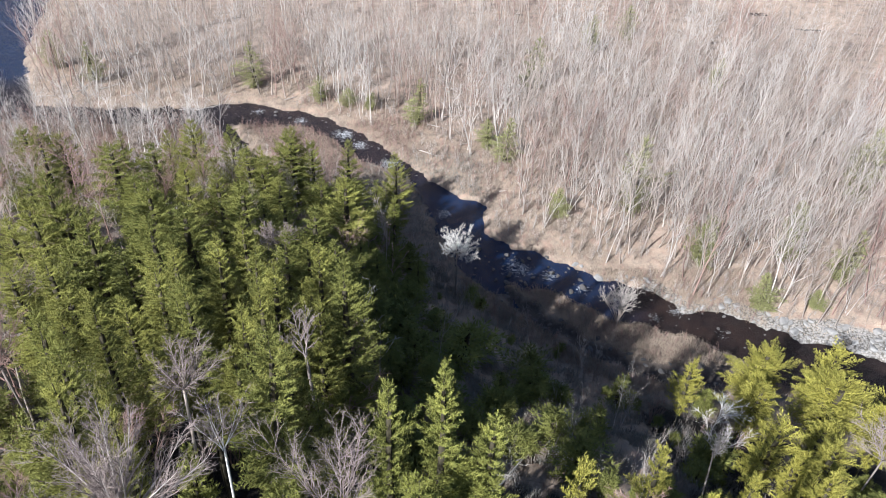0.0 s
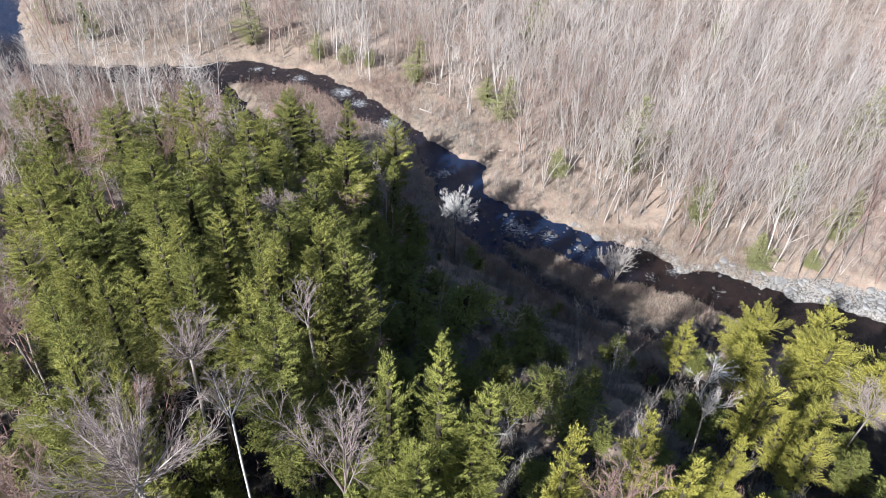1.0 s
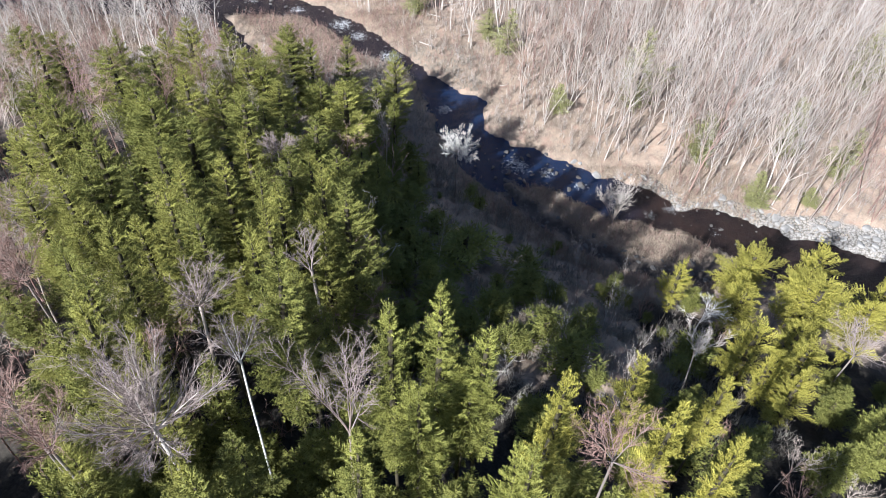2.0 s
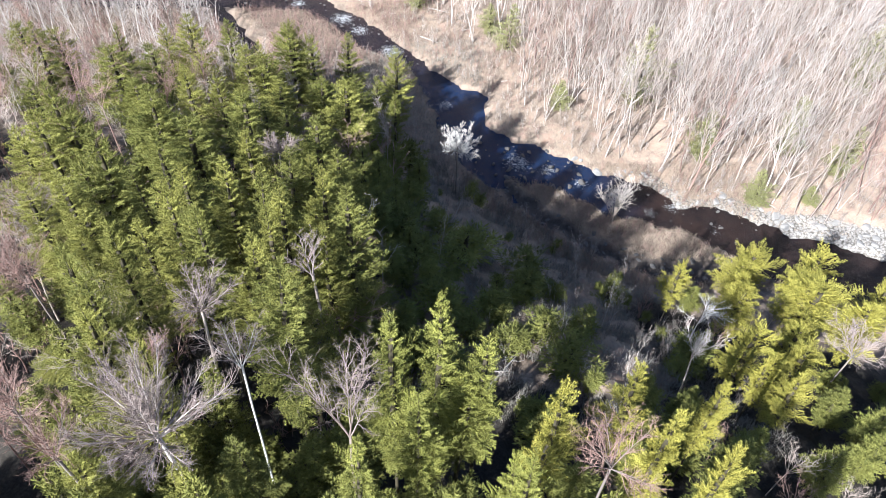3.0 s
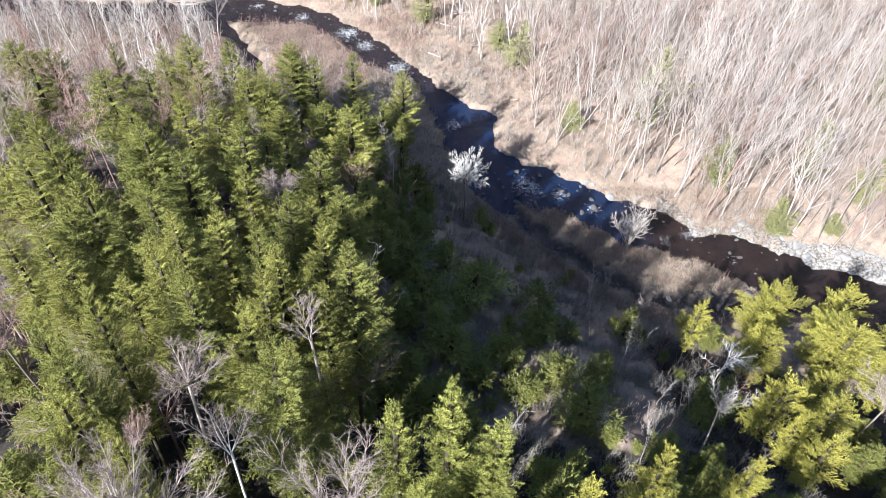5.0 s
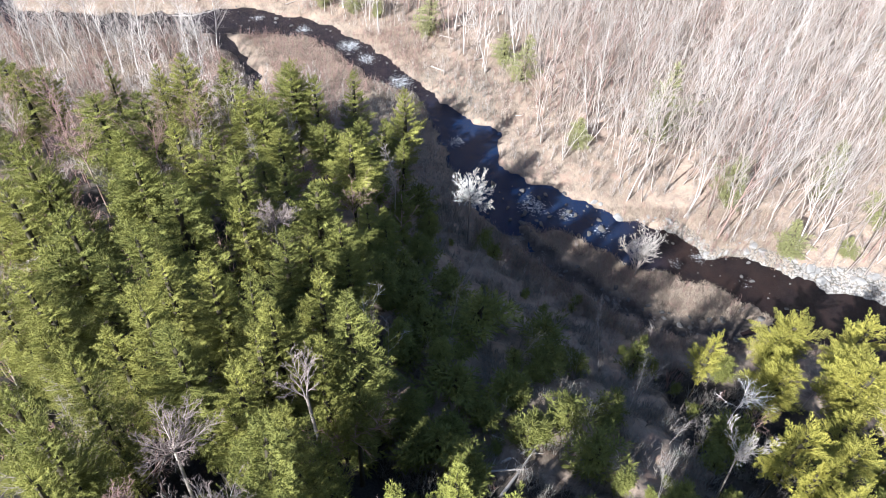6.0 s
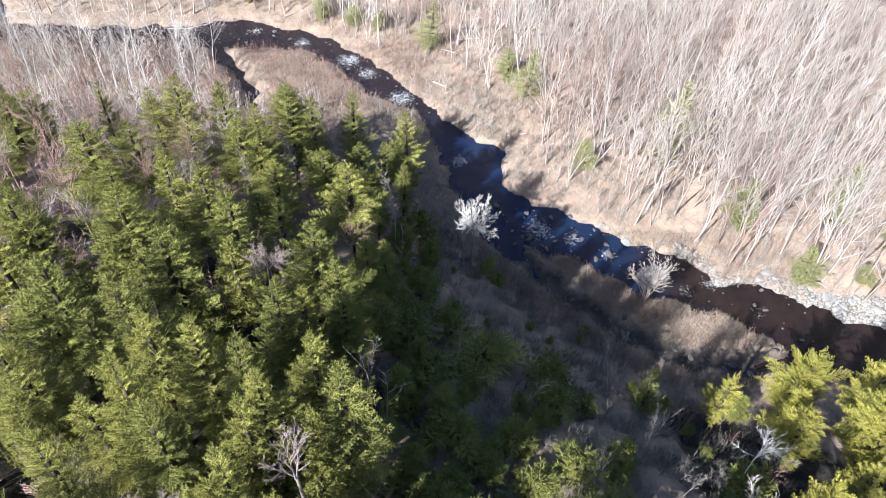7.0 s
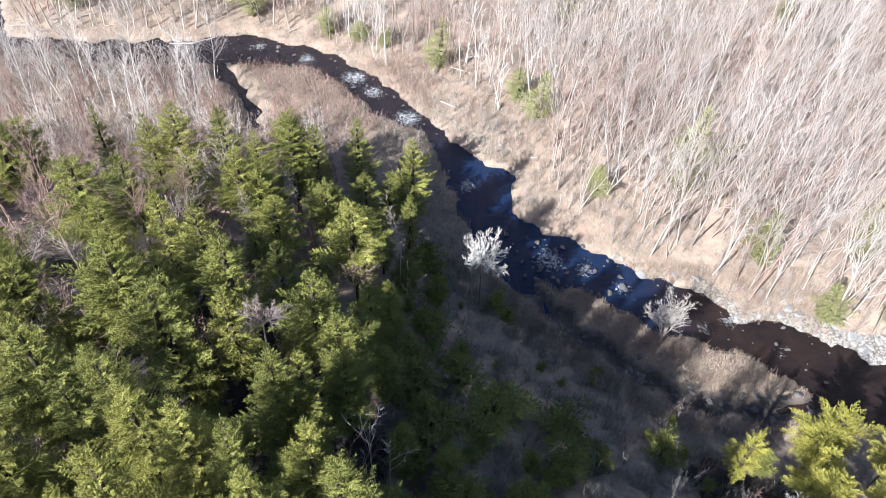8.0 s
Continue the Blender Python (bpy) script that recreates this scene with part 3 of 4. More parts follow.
# hilltop pines: x, y, height of the tip, radius
HILLTOP = [(-15.2, 32.5, 28.1, 1.6), (-8.3, 34.2, 26.3, 1.4), (-7, 34.5, 25.5, 1.4), (-19.1, 29.4, 28.2, 1.8), (-10.9, 29.7, 29.4, 1.4), (-12.6, 27.1, 29.6, 1.6),
           (-10.6, 24.7, 30.6, 1.3), (-9.2, 29, 29.2, 1.3), (-5.6, 28.7, 29.4, 1.4), (-4, 27.2, 29.5, 1.6), (-7.2, 26.9, 30, 1.5), (-7.9, 25.6, 29.3, 1.4), (-7.9, 22.9, 30.3, 1.3),
           (-14.2, 22.9, 30.4, 1.4), (-15, 20.6, 31.6, 1.4), (-5.8, 19.7, 32.2, 1.6), (-10.6, 16.2, 32.6, 0.9), (-13.3, 18.1, 31.5, 1.3), (-1, 17.8, 31.8, 1.4), (0.8, 18.1, 31.7, 1.4),
           (3, 19.1, 28.8, 1.5), (-2.4, 13.4, 30, 1.3), (4.2, 12.6, 31, 1.1), (-8.8, 13.2, 27.4, 1.3), (-6.9, 14.8, 26.3, 1.5), (-16.5, 32.5, 26.5, 1.4), (-14, 31.2, 27.2, 1.5),
           (-14.6, 27, 27.3, 1.4), (-11.2, 26, 29.2, 1.2), (-4.8, 25.8, 28.4, 1.2), (-18.4, 28, 25.3, 1.6), (-5.4, 21.4, 29.5, 1.5), (-6.5, 21.0, 28.5, 1.3),
           (-22.5, 30.5, 26.4, 1.6), (-13.2, 13.2, 27.5, 1.4), (0.2, 16.2, 29.0, 1.2), (2.0, 18.6, 26.6, 1.2)]
# pines on the slope towards the flood plain
SLOPE = [(-42.1, 67, 15, 1.9), (-37.1, 60.8, 18.5, 1.7), (-36.4, 63.2, 16.6, 1.9), (-32.9, 68.6, 14.2, 1.0), (-26, 63.9, 16.9, 1.4), (-23.5, 64, 18, 2.2), (-20.3, 65.9, 16.9, 2.0),
         (-23.1, 53.4, 21.3, 1.9), (-26.3, 52.4, 21.5, 2.4), (-16.5, 58, 18.8, 1.9), (-14.9, 57.6, 17.8, 1.5), (-14.3, 65.4, 17, 2.1), (-12.2, 65.6, 15.5, 1.6), (-8.9, 68.9, 14, 1.6),
         (-3.5, 65.9, 14.2, 1.7), (-3.4, 60.8, 12, 1.0), (-19.1, 48.8, 22.6, 1.5), (-26.4, 43, 24.4, 1.8), (-16.1, 47.6, 22.4, 1.6), (-19.3, 42, 25.1, 1.9), (-13.2, 43.3, 23.8, 1.9),
         (-6.9, 51.4, 19.8, 2.2), (-16, 39.6, 24, 2.2), (-19.9, 34.5, 27, 2.0), (-12.5, 40.7, 22.6, 1.4), (-8, 42.2, 22.8, 1.8), (-25.5, 39, 25, 1.8), (-28, 39.6, 22.8, 1.6),
         (-6.2, 40.4, 21.2, 1.6), (-5.6, 37.2, 22, 1.4), (-5.2, 45.5, 17.5, 1.5), (-17.6, 44.2, 21.5, 1.6), (-21.6, 46.6, 21, 1.7), (-11.2, 47, 20, 1.5), (-12.8, 52.6, 18.6, 1.8),
         (-23.6, 49.6, 20.4, 1.6), (-31.4, 48.5, 20.5, 1.7), (-10.2, 58.5, 15.5, 1.6), (-7.2, 61.8, 13.5, 1.5), (-5.4, 63.4, 12.5, 1.2), (-17.2, 65.2, 14.8, 1.5), (-21.8, 60.6, 16.2, 1.5)]
# yellow-green conifers towards the river
RIVERSIDE = [(5.6, 16, 29.6, 1.5), (10.1, 18.8, 26.9, 1.3), (10.5, 15.6, 28.2, 1.4), (21.1, 39.9, 11, 1.3), (27.8, 42.2, 10.6, 2.2), (33.2, 41.6, 11.4, 2.1), (24.9, 36.5, 12.6, 1.8),
             (22, 29, 17, 1.7), (30.3, 36, 13.8, 2.9), (26.6, 29.5, 14.4, 1.9), (23.5, 25.2, 16.8, 1.5), (22.6, 27, 16.4, 1.1), (15.3, 20.4, 23, 1.3), (13.1, 14.6, 27.4, 1.2),
             (33.5, 34.5, 13, 2.0), (37.5, 38, 11.5, 2.2), (26.2, 39.3, 10.6, 1.7), (27.5, 32.5, 12.8, 1.6), (39.5, 33.5, 12.5, 2)]
GOLD_HILL = [q for q in RIVERSIDE if q[2] > 20]
LIME_HILL = [q for q in HILLTOP if q[0] > -3]
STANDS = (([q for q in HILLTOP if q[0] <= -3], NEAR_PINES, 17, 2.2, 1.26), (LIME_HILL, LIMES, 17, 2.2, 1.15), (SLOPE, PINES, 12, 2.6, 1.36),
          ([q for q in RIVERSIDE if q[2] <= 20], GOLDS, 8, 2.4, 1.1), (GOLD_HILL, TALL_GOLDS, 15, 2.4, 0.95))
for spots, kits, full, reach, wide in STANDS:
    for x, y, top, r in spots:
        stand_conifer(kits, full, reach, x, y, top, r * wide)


def scatter(count, x0, x1, y0, y1, gap, ok, seed, taken=()):
    """Places at least gap apart from one another and from those taken."""
    r, out, cells = random.Random(seed), [], {}
    for x, y in taken:
        cells.setdefault((int(x // gap), int(y // gap)), []).append((x, y))
    tries = np.array([(r.uniform(x0, x1), r.uniform(y0, y1)) for _ in range(count * 7)])
    for (x, y), good in zip(tries.tolist(), ok(tries[:, 0], tries[:, 1])):
        c = (int(x // gap), int(y // gap))
        if not good or any((x - a) ** 2 + (y - b) ** 2 < gap * gap for i in (-1, 0, 1) for j in (-1, 0, 1) for a, b in cells.get((c[0] + i, c[1] + j), ())):
            continue
        cells.setdefault(c, []).append((x, y))
        out.append((x, y))
        if len(out) >= count:
            break
    return out


def on_hill(px, py):
    """West of the open slope, above the flood plain."""
    edge = np.interp(py, [-30, 12, 18, 28, 33, 51, 60, 70, 74], [30, 16, 3, -3.5, -3, -3.5, -2.5, -2, -12])
    d, s = path_distance(px, py, FOOT)
    return (px < edge) & (s < 0) & (d > 1.5)


fixed = [q[:2] for q in HILLTOP + SLOPE + RIVERSIDE]
BIG = [(-9.2, 14.2), (-7.5, 17.4), (-2.9, 16.2), (-10.2, 20.6)]
filler = scatter(165, -50, -2, 17, 73, 2.3, on_hill, 3, fixed + BIG)
for x, y in filler:
    g = height(x, y)
    if rng.random() < (0.85 if x < -27 or y > 40 and x < -13 else 0.35):
        place(rng.choice(HILL_BARES), x, y, rng.uniform(0.6, 0.95), rng.uniform(0, 360), 1.15, z=g)
    else:
        grow(SHADE_PINES if rng.random() < 0.6 else PINES, 12.5, x, y, g + rng.uniform(3, 8))
for x, y in scatter(42, 14, 46, 14, 46, 2.7, lambda px, py: (path_distance(px, py, FOOT)[1] < 0) & ((px > 22) & (py < 43) | (py < 26)), 17, fixed):
    if rng.random() < 0.35:
        place(rng.choice(HILL_BARES), x, y, rng.uniform(0.35, 0.6), rng.uniform(0, 360), 1.3)
    else:
        grow(SHADE_PINES, 13, x, y, height(x, y) + rng.uniform(2.5, 5.0))
# low conifers added to close gaps and block sun that passes under the crowns
for x, y, h in [(-21.5, 43, 9), (-23.3, 41.9, 8), (-19.1, 30.3, 9), (-8.2, 31.6, 9), (-7.4, 33.6, 8), (-19.2, 19.5, 9), (-18, 20.2, 8), (-13, 35, 8), (-20.3, 37.2, 8), (-14.5, 39, 8),
                (-1.5, 50, 4), (-2.5, 45, 5), (-1, 40, 4), (-2.4, 36.4, 5), (-0.8, 55, 4), (-3.8, 41, 6), (-4, 47, 6.5), (-3.4, 55, 5.5), (-5.5, 57.5, 6.5), (-1.2, 31.4, 4), (0.8, 46, 3), (0.5, 36, 3), (-8, 13.5, 8), (-6, 16.5, 8), (-3, 17, 7.5), (-1, 14, 8), (-5, 10, 9), (1.5, 15.5, 8), (-8, 18.5, 7), (-2.2, 20.5, 7), (4, 15, 7), (-10.5, 12.2, 8), (1, 21.5, 6), (7, 20, 5), (-11.5, 14.8, 8), (-12.6, 16.2, 8.5), (-7.6, 15.6, 8), (-5.2, 17.8, 8.5), (-4.2, 15.4, 8), (-10.8, 18.2, 8), (-8.8, 18.8, 8), (-13.8, 15, 8), (-16.4, 17.4, 9), (-17.2, 20.6, 9), (-11.2, 12.0, 8), (-3.8, 18.8, 8), (2.4, 15.8, 8), (-1.2, 15.4, 8), (-9.4, 16.6, 7), (8.5, 17.5, 7), (12, 17, 7), (7, 14.5, 8), (12, 20, 6), (16, 17.5, 8), (18.5, 20.5, 7), (20.5, 22.5, 6.5), (17, 24, 6), (13, 22.5, 6), (25.5, 21.5, 7), (28.5, 22.5, 7), (31, 25.5, 6.5), (34, 27, 6.5), (29, 27.5, 5.5)]:
    grow(SHADE_PINES, 13, x, y, height(x, y) + h)
# unseen conifers at the camera's back, added to throw shade over the slope
shade_belt = scatter(95, -45, 32, -28, 12.5, 3.7, lambda px, py: (px < 34) & (np.hypot(px + 9, py - 13) > 4), 4, fixed + BIG)
for x, y in shade_belt:
    grow(SHADE_PINES, 13, x, y, height(x, y) + (rng.uniform(14, 18) if y < 6 else rng.uniform(11, 15)))


def shady(px, py):
    d, s = path_distance(px, py, FOOT)
    edge = np.interp(py, [20, 28, 33, 51, 60, 70], [6, -3, -3, -5, -4, -4])
    return (px > edge) & (s < 0) & (d > 1.0) & (py > 20)


for x, y in scatter(75, -4, 22, 22, 62, 1.0, lambda px, py: shady(px, py) & (waves(px, py, 9, 77) + 0.5 * (px < 3) + 0.35 * (py < 36) > 0.25), 6, fixed):
    place(rng.choice(SAPLINGS), x, y, 0.3 + 1.3 * rng.random() ** 2, rng.uniform(0, 360), rng.uniform(1.1, 1.9), lean=(rng.uniform(-8, 8), rng.uniform(-8, 8)))

for x, y in [(-2.6, 30.7), (-0.8, 29.5), (1.3, 30.6), (3.5, 31.8), (5.2, 34.2), (6.9, 31.5), (8.9, 32.5), (-4.2, 29.1), (2.3, 28.2)]:
    place(rng.choice(SAPLINGS), x, y, rng.uniform(0.8, 1.3), rng.uniform(0, 360), 1.5)

# terrace conifers: x, y, height of the tree
for x, y, h in [(-1.9, 98.3, 6.5), (10.4, 87.6, 6), (8.0, 91.1, 4), (-28.9, 110.8, 7), (-17.7, 106.5, 4), (-13.2, 105, 3), (-9.4, 103.5, 2.5), (29.3, 129.9, 6), (37.2, 137.2, 6),
                (57.8, 83, 8), (31.2, 65.3, 6), (16.4, 111.6, 8), (-63, 115, 6), (-54.2, 109.5, 6), (25.3, 75.9, 9.5), (35.9, 58.9, 4.2), (41.4, 66.8, 7), (41.7, 58.6, 2), (46.5, 63, 6),
                (47.8, 114, 5), (15.9, 74.2, 3.5), (90, 168, 8), (96, 170, 9), (104, 172, 8), (86, 171, 7), (55, 80, 7), (60, 86, 6)]:
    grow(OLIVES, 8, x, y, height(x, y) + h * 1.1, 1.4)


# ---- leafless woods ----
def terrace(px, py):
    d, s = path_distance(px, py, FAR_BANK)
    back, _ = path_distance(px, py, BACKWATER)
    for step in (8, 16):
        back = np.minimum(back, path_distance(px, py + step, BACKWATER)[0])
    clearing = np.hypot((px + 13) / 12, (py - 156) / 9) < 1
    return (s > 0) & ~in_ring(px, py, FAR_BANK + NEAR_BANK) & (d > np.interp(px, [-9, -5, 3, 12, 18], [1.8, 7, 7.5, 4.5, 2.2])) & (back > 3.5) & ~clearing


near_woods = scatter(125, -72, 62, 56, 100, 1.9, terrace, 5)
for x, y in near_woods:
    place(rng.choice(BARES), x, y, rng.uniform(0.55, 1.15), rng.uniform(0, 360), 1.2, lean=(rng.uniform(-7, 7), rng.uniform(-7, 7)))


def joined(name, geos, mat, spots, sizes, seed, label, category, wide=1.0):
    """Many trees in one mesh, for what is too much to count."""
    r = np.random.RandomState(seed)
    stock = []
    for trunk, crown in geos:
        v = np.array(trunk.v + crown.v)
        tri = []
        for f in trunk.f + [tuple(i + len(trunk.v) for i in f) for f in crown.f]:
            tri += [f] if len(f) == 3 else [(f[0], f[1], f[2]), (f[0], f[2], f[3])]
        stock.append((v, np.array(tri)))
    zs = land(np.array([p[0] for p in spots]), np.array([p[1] for p in spots]))[0]
    vs, fs, n = [], [], 0
    for (x, y), z in zip(spots, zs):
        v, f = stock[r.randint(len(stock))]
        a, s = r.uniform(0, 6.283), r.uniform(*sizes)
        c, d = math.cos(a) * s * wide, math.sin(a) * s * wide
        w = np.stack([v[:, 0] * c - v[:, 1] * d + x, v[:, 0] * d + v[:, 1] * c + y, v[:, 2] * s + z], 1)
        w[:, :2] += (v[:, 2:3] * s) * r.uniform(-0.16, 0.16, 2)
        vs.append(w)
        fs.append(f + n)
        n += len(v)
    v, f = np.concatenate(vs), np.concatenate(fs)
    me = bpy.data.meshes.new(name)
    me.vertices.add(len(v))
    me.vertices.foreach_set("co", v.ravel())
    me.loops.add(f.size)
    me.loops.foreach_set("vertex_index", f.ravel())
    me.polygons.add(len(f))
    me.polygons.foreach_set("loop_start", np.arange(0, f.size, 3))
    me.update(calc_edges=True)
    me.materials.append(mat)
    return tagged(new(name, me), label, category, kind="stuff")


rest = scatter(2080, -75, 62, 56, 125, 1.15, terrace, 8, near_woods)
rest += scatter(1500, -110, 130, 125, 205, 1.6, terrace, 9) + scatter(1500, 10, 200, 165, 290, 1.9, terrace, 39) + scatter(520, 62, 130, 60, 125, 1.7, terrace, 19) + scatter(60, -100, -75, 70, 125, 2.2, terrace, 29)
spot = np.array(rest)
tone = waves(spot[:, 0], spot[:, 1], 30, 61) + np.random.RandomState(5).uniform(-0.9, 0.9, len(spot))
thin = (waves(spot[:, 0], spot[:, 1], 13, 62) < 0.45) | (spot[:, 1] > 125)
patches = [spot[thin & (tone >= lo) & (tone < hi)].tolist() for lo, hi in ((-9, -0.35), (-0.35, 0.15), (0.15, 1.0), (1.0, 9))]
for k, (m, geos) in enumerate(((BARK_PALE, FAR_GEO[:4]), (BARK_TAN, FAR_GEO[4:]), (BARK_TAN, FAR_GEO[1:5]), (BARK_RED, FAR_GEO[2:7]))):
    joined("woodland", geos, m, patches[k], (0.5, 1.15), 30 + k, "dense leafless woodland of grey and tan trees", "woodland", 1.15)

for x, y in [(-45.3, 87), (-40.9, 87.2), (-42.4, 88), (-48.7, 84), (-37.6, 88.8), (-33.1, 90.2), (-31.5, 90.6), (-56.4, 93.5), (-52, 88.5), (-36, 91.5), (-30.2, 93.2), (-50.5, 92), (-46.8, 93), (-60, 90), (-34.6, 93)] + scatter(12, -68, -29, 82, 95, 2.0, lambda px, py: py < 95, 24):
    place(rng.choice(BIRCHES), x, y, rng.uniform(0.75, 1.0), rng.uniform(0, 360), lean=(rng.uniform(-4, 4), rng.uniform(-4, 4)))


def flood_plain(px, py):
    d, s = path_distance(px, py, FOOT)
    r, _ = path_distance(px, py, NEAR_BANK)
    pool, _ = path_distance(px, py, POOL)
    gully, _ = path_distance(px, py, GULLY)
    return ((s > 0) | (d < 4)) & ~in_ring(px, py, FAR_BANK + NEAR_BANK) & (r > 0.8) & (pool > 2.5) & (gully > 1.6) & (py < 100)


thicket = scatter(560, -66, -12, 73, 98, 0.85, flood_plain, 12)
low = [q for q in thicket if q[0] > -27 and q[1] > 85]
high = [q for q in thicket if q not in low]
joined("thicket", SHRUB_GEO, BARK_RED, low, (0.3, 0.65), 50, "reddish leafless thicket on the river bar", "thicket")
joined("thicket", SHRUB_GEO, BARK_RED, scatter(620, -29, -3, 85, 100, 0.45, flood_plain, 22), (0.25, 0.55), 58, "low reddish brush on the rounded river bar", "thicket")
joined("thicket", SHRUB_GEO, BARK_RED, scatter(150, -50, -3, 18, 72, 1.6, on_hill, 23), (1.0, 2.2), 59, "pinkish leafless undergrowth between the hill's conifers", "thicket", 1.5)
for x, y, top in [(-28.3, 37.5, 20.5), (-25.1, 31.1, 21.5), (-25.0, 29.1, 21.5), (-25.1, 32.8, 20), (-28.3, 45.7, 18.5), (-16.9, 24.6, 23), (-15.8, 24.7, 23), (-14.3, 24.5, 23), (-12.1, 45.9, 18.5), (-18.0, 23.5, 22.5), (-27.2, 33.0, 20.5), (-24.8, 40.2, 20.5), (-28.8, 48.3, 18.5), (-23.3, 61.5, 15), (-5.2, 26, 24.5), (-21.2, 50.5, 18.5), (-20.7, 59.2, 15.5), (-31, 55, 16), (-33, 57, 15), (-28, 67.5, 12), (-16, 61.5, 14.5)]:
    grow(HILL_BARES, 12, x, y, top, 1.6)
for k, m in enumerate((BARK_PALE, BARK_RED, BARK_TAN)):
    joined("thicket", SHRUB_GEO, m, high[k::3], (0.9, 1.8), 51 + k, "pinkish leafless thicket of the flood plain", "thicket")
joined("thicket", SHRUB_GEO, BARK_TAN, scatter(900, -60, 62, 56, 110, 0.9, terrace, 15), (0.4, 1.0), 55, "low leafless brush under the terrace trees", "thicket")


def bank_brush(px, py):
    d, s = path_distance(px, py, FAR_BANK)
    return (s > 0) & (d > 1.2) & (d < 8)


joined("thicket", SHRUB_GEO, BARK_RED, scatter(420, -20, 14, 68, 108, 0.5, lambda px, py: bank_brush(px, py) & (waves(px, py, 8, 64) > -0.1), 16), (0.2, 0.6), 56, "reddish brush on the open bank", "thicket")
joined("thicket", SHRUB_GEO, BARK_PALE, scatter(600, -24, 50, 54, 108, 0.55, lambda px, py: bank_brush(px, py) & (waves(px, py, 6, 65) > -0.4), 28), (0.25, 0.75), 62, "pale leafless brush along the sunny bank", "thicket")
joined("thicket", SHRUB_GEO, BARK_TAN, scatter(90, -9, 9, 58, 90, 1.1, flood_plain, 18), (0.4, 0.9), 57, "leafless brush along the shaded bank", "thicket")
for x, y in scatter(50, 0, 34, 46, 64, 1.3, flood_plain, 13):
    place(rng.choice(SHRUBS), x, y, rng.uniform(0.3, 0.6), rng.uniform(0, 360))
# brush in the darker bark that stands for the shade on the slope
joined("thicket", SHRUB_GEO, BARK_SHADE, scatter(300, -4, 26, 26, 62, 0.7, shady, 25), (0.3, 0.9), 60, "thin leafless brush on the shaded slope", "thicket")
joined("thicket", SHRUB_GEO, BARK_RED, scatter(210, 6, 36, 46, 64, 0.6, flood_plain, 26), (0.25, 0.55), 61, "low reddish brush on the narrow river bar", "thicket")
for x, y in scatter(24, -1, 20, 26, 58, 2.2, shady, 27):
    place(BARES[rng.randrange(4)], x, y, rng.uniform(0.25, 0.45), rng.uniform(0, 360), 0.8, lean=(rng.uniform(-14, 14), rng.uniform(-14, 14)))
for x, y in scatter(40, -4, 24, 26, 60, 1.4, shady, 14):
    place(rng.choice(SHRUBS[:3]), x, y, rng.uniform(0.35, 0.9), rng.uniform(0, 360))


# ---- single trees ----
def stand(geo, mat, name, label, x, y, turn=0.0, scale=1.0, group="", bole=None):
    kit = tree_kit(name, geo, bole or (BARK_TAN if mat == BARK_PALE else mat), mat, "crown", label, "tree", group)
    kit.matrix_basis = pose(x, y, height(x, y), 0, 0, turn)
    kit.scale = (scale, scale, scale)
    return kit


def crown_over(seed, x, y, hub, rise, limbs, twigs, spread, stems, fan, mat, label, radius=0.06, twig=0.0058, name="bare_tree", bole=None, lift=0.03, first=0.12):
    """A leafless tree whose bole parts at the height hub into stems that reach up by rise."""
    fork = hub - height(x, y)
    # the bole defaults to the bark darkened for shade
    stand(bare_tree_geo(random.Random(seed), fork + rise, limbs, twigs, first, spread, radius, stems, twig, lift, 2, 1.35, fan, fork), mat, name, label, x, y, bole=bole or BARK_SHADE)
    if name == "bare_tree":
        grow(SHADE_PINES, 13, x + 0.3, y - 1.0, hub - 1.9, 0.7)


crown_over(221, -9.2, 14.0, 29.0, 4.2, 300, 6, 0.6, 20, (0.1, 1.3), BARK_ROSE, "wide leafless tree with pale radiating branches on the hilltop", 0.1, bole=BARK_PALE)
crown_over(202, -7.5, 17.4, 27.4, 2.6, 60, 6, 1.0, 6, (0.2, 1.0), BARK_ROSE, "slim white-trunked birch at the hilltop clearing", 0.06, name="birch_tree", bole=BARK_WHITE)
crown_over(203, -2.8, 15.9, 24.6, 6.0, 70, 6, 0.7, 6, (0.08, 0.4), BARK_ROSE, "pale many-stemmed birch beside the hilltop pines", 0.09, name="birch_tree", bole=BARK_ROSE, first=0.3)
crown_over(204, 8.3, 15.0, 25.6, 3.4, 90, 6, 0.85, 9, (0.15, 1.0), BARK_RED, "pinkish leafless tree beside yellow-green conifers", 0.07)
crown_over(205, -10.2, 20.5, 27.4, 2.8, 110, 6, 0.8, 9, (0.2, 1.1), BARK_ROSE, "pale leafless tree between the hilltop pines", 0.08, bole=BARK_TAN)
crown_over(206, -15.4, 15.2, 27.6, 3.2, 100, 6, 0.8, 9, (0.1, 0.9), BARK_RED, "brown-tipped leafless tree at the hill's edge", 0.07)
crown_over(222, -13.4, 13.9, 28.0, 3.2, 100, 6, 0.8, 9, (0.1, 0.9), BARK_RED, "brown leafless tree with dense twigs at the hill's edge", 0.07)
crown_over(207, -5.0, 23.9, 26.4, 2.4, 40, 6, 0.8, 4, (0.3, 0.9), BARK_ROSE, "pale leafless tree with leaning limbs among dark pines", 0.09)
crown_over(217, -23.5, 31.5, 22.0, 3.2, 110, 6, 0.8, 9, (0.2, 1.1), BARK_ROSE, "tan leafless tree with crooked limbs among pines", 0.08, bole=BARK_TAN)
crown_over(218, -19.6, 24.6, 24.6, 3.4, 120, 6, 0.7, 10, (0.1, 0.8), BARK_RED, "reddish leafless tree with dense fine twigs", 0.06)
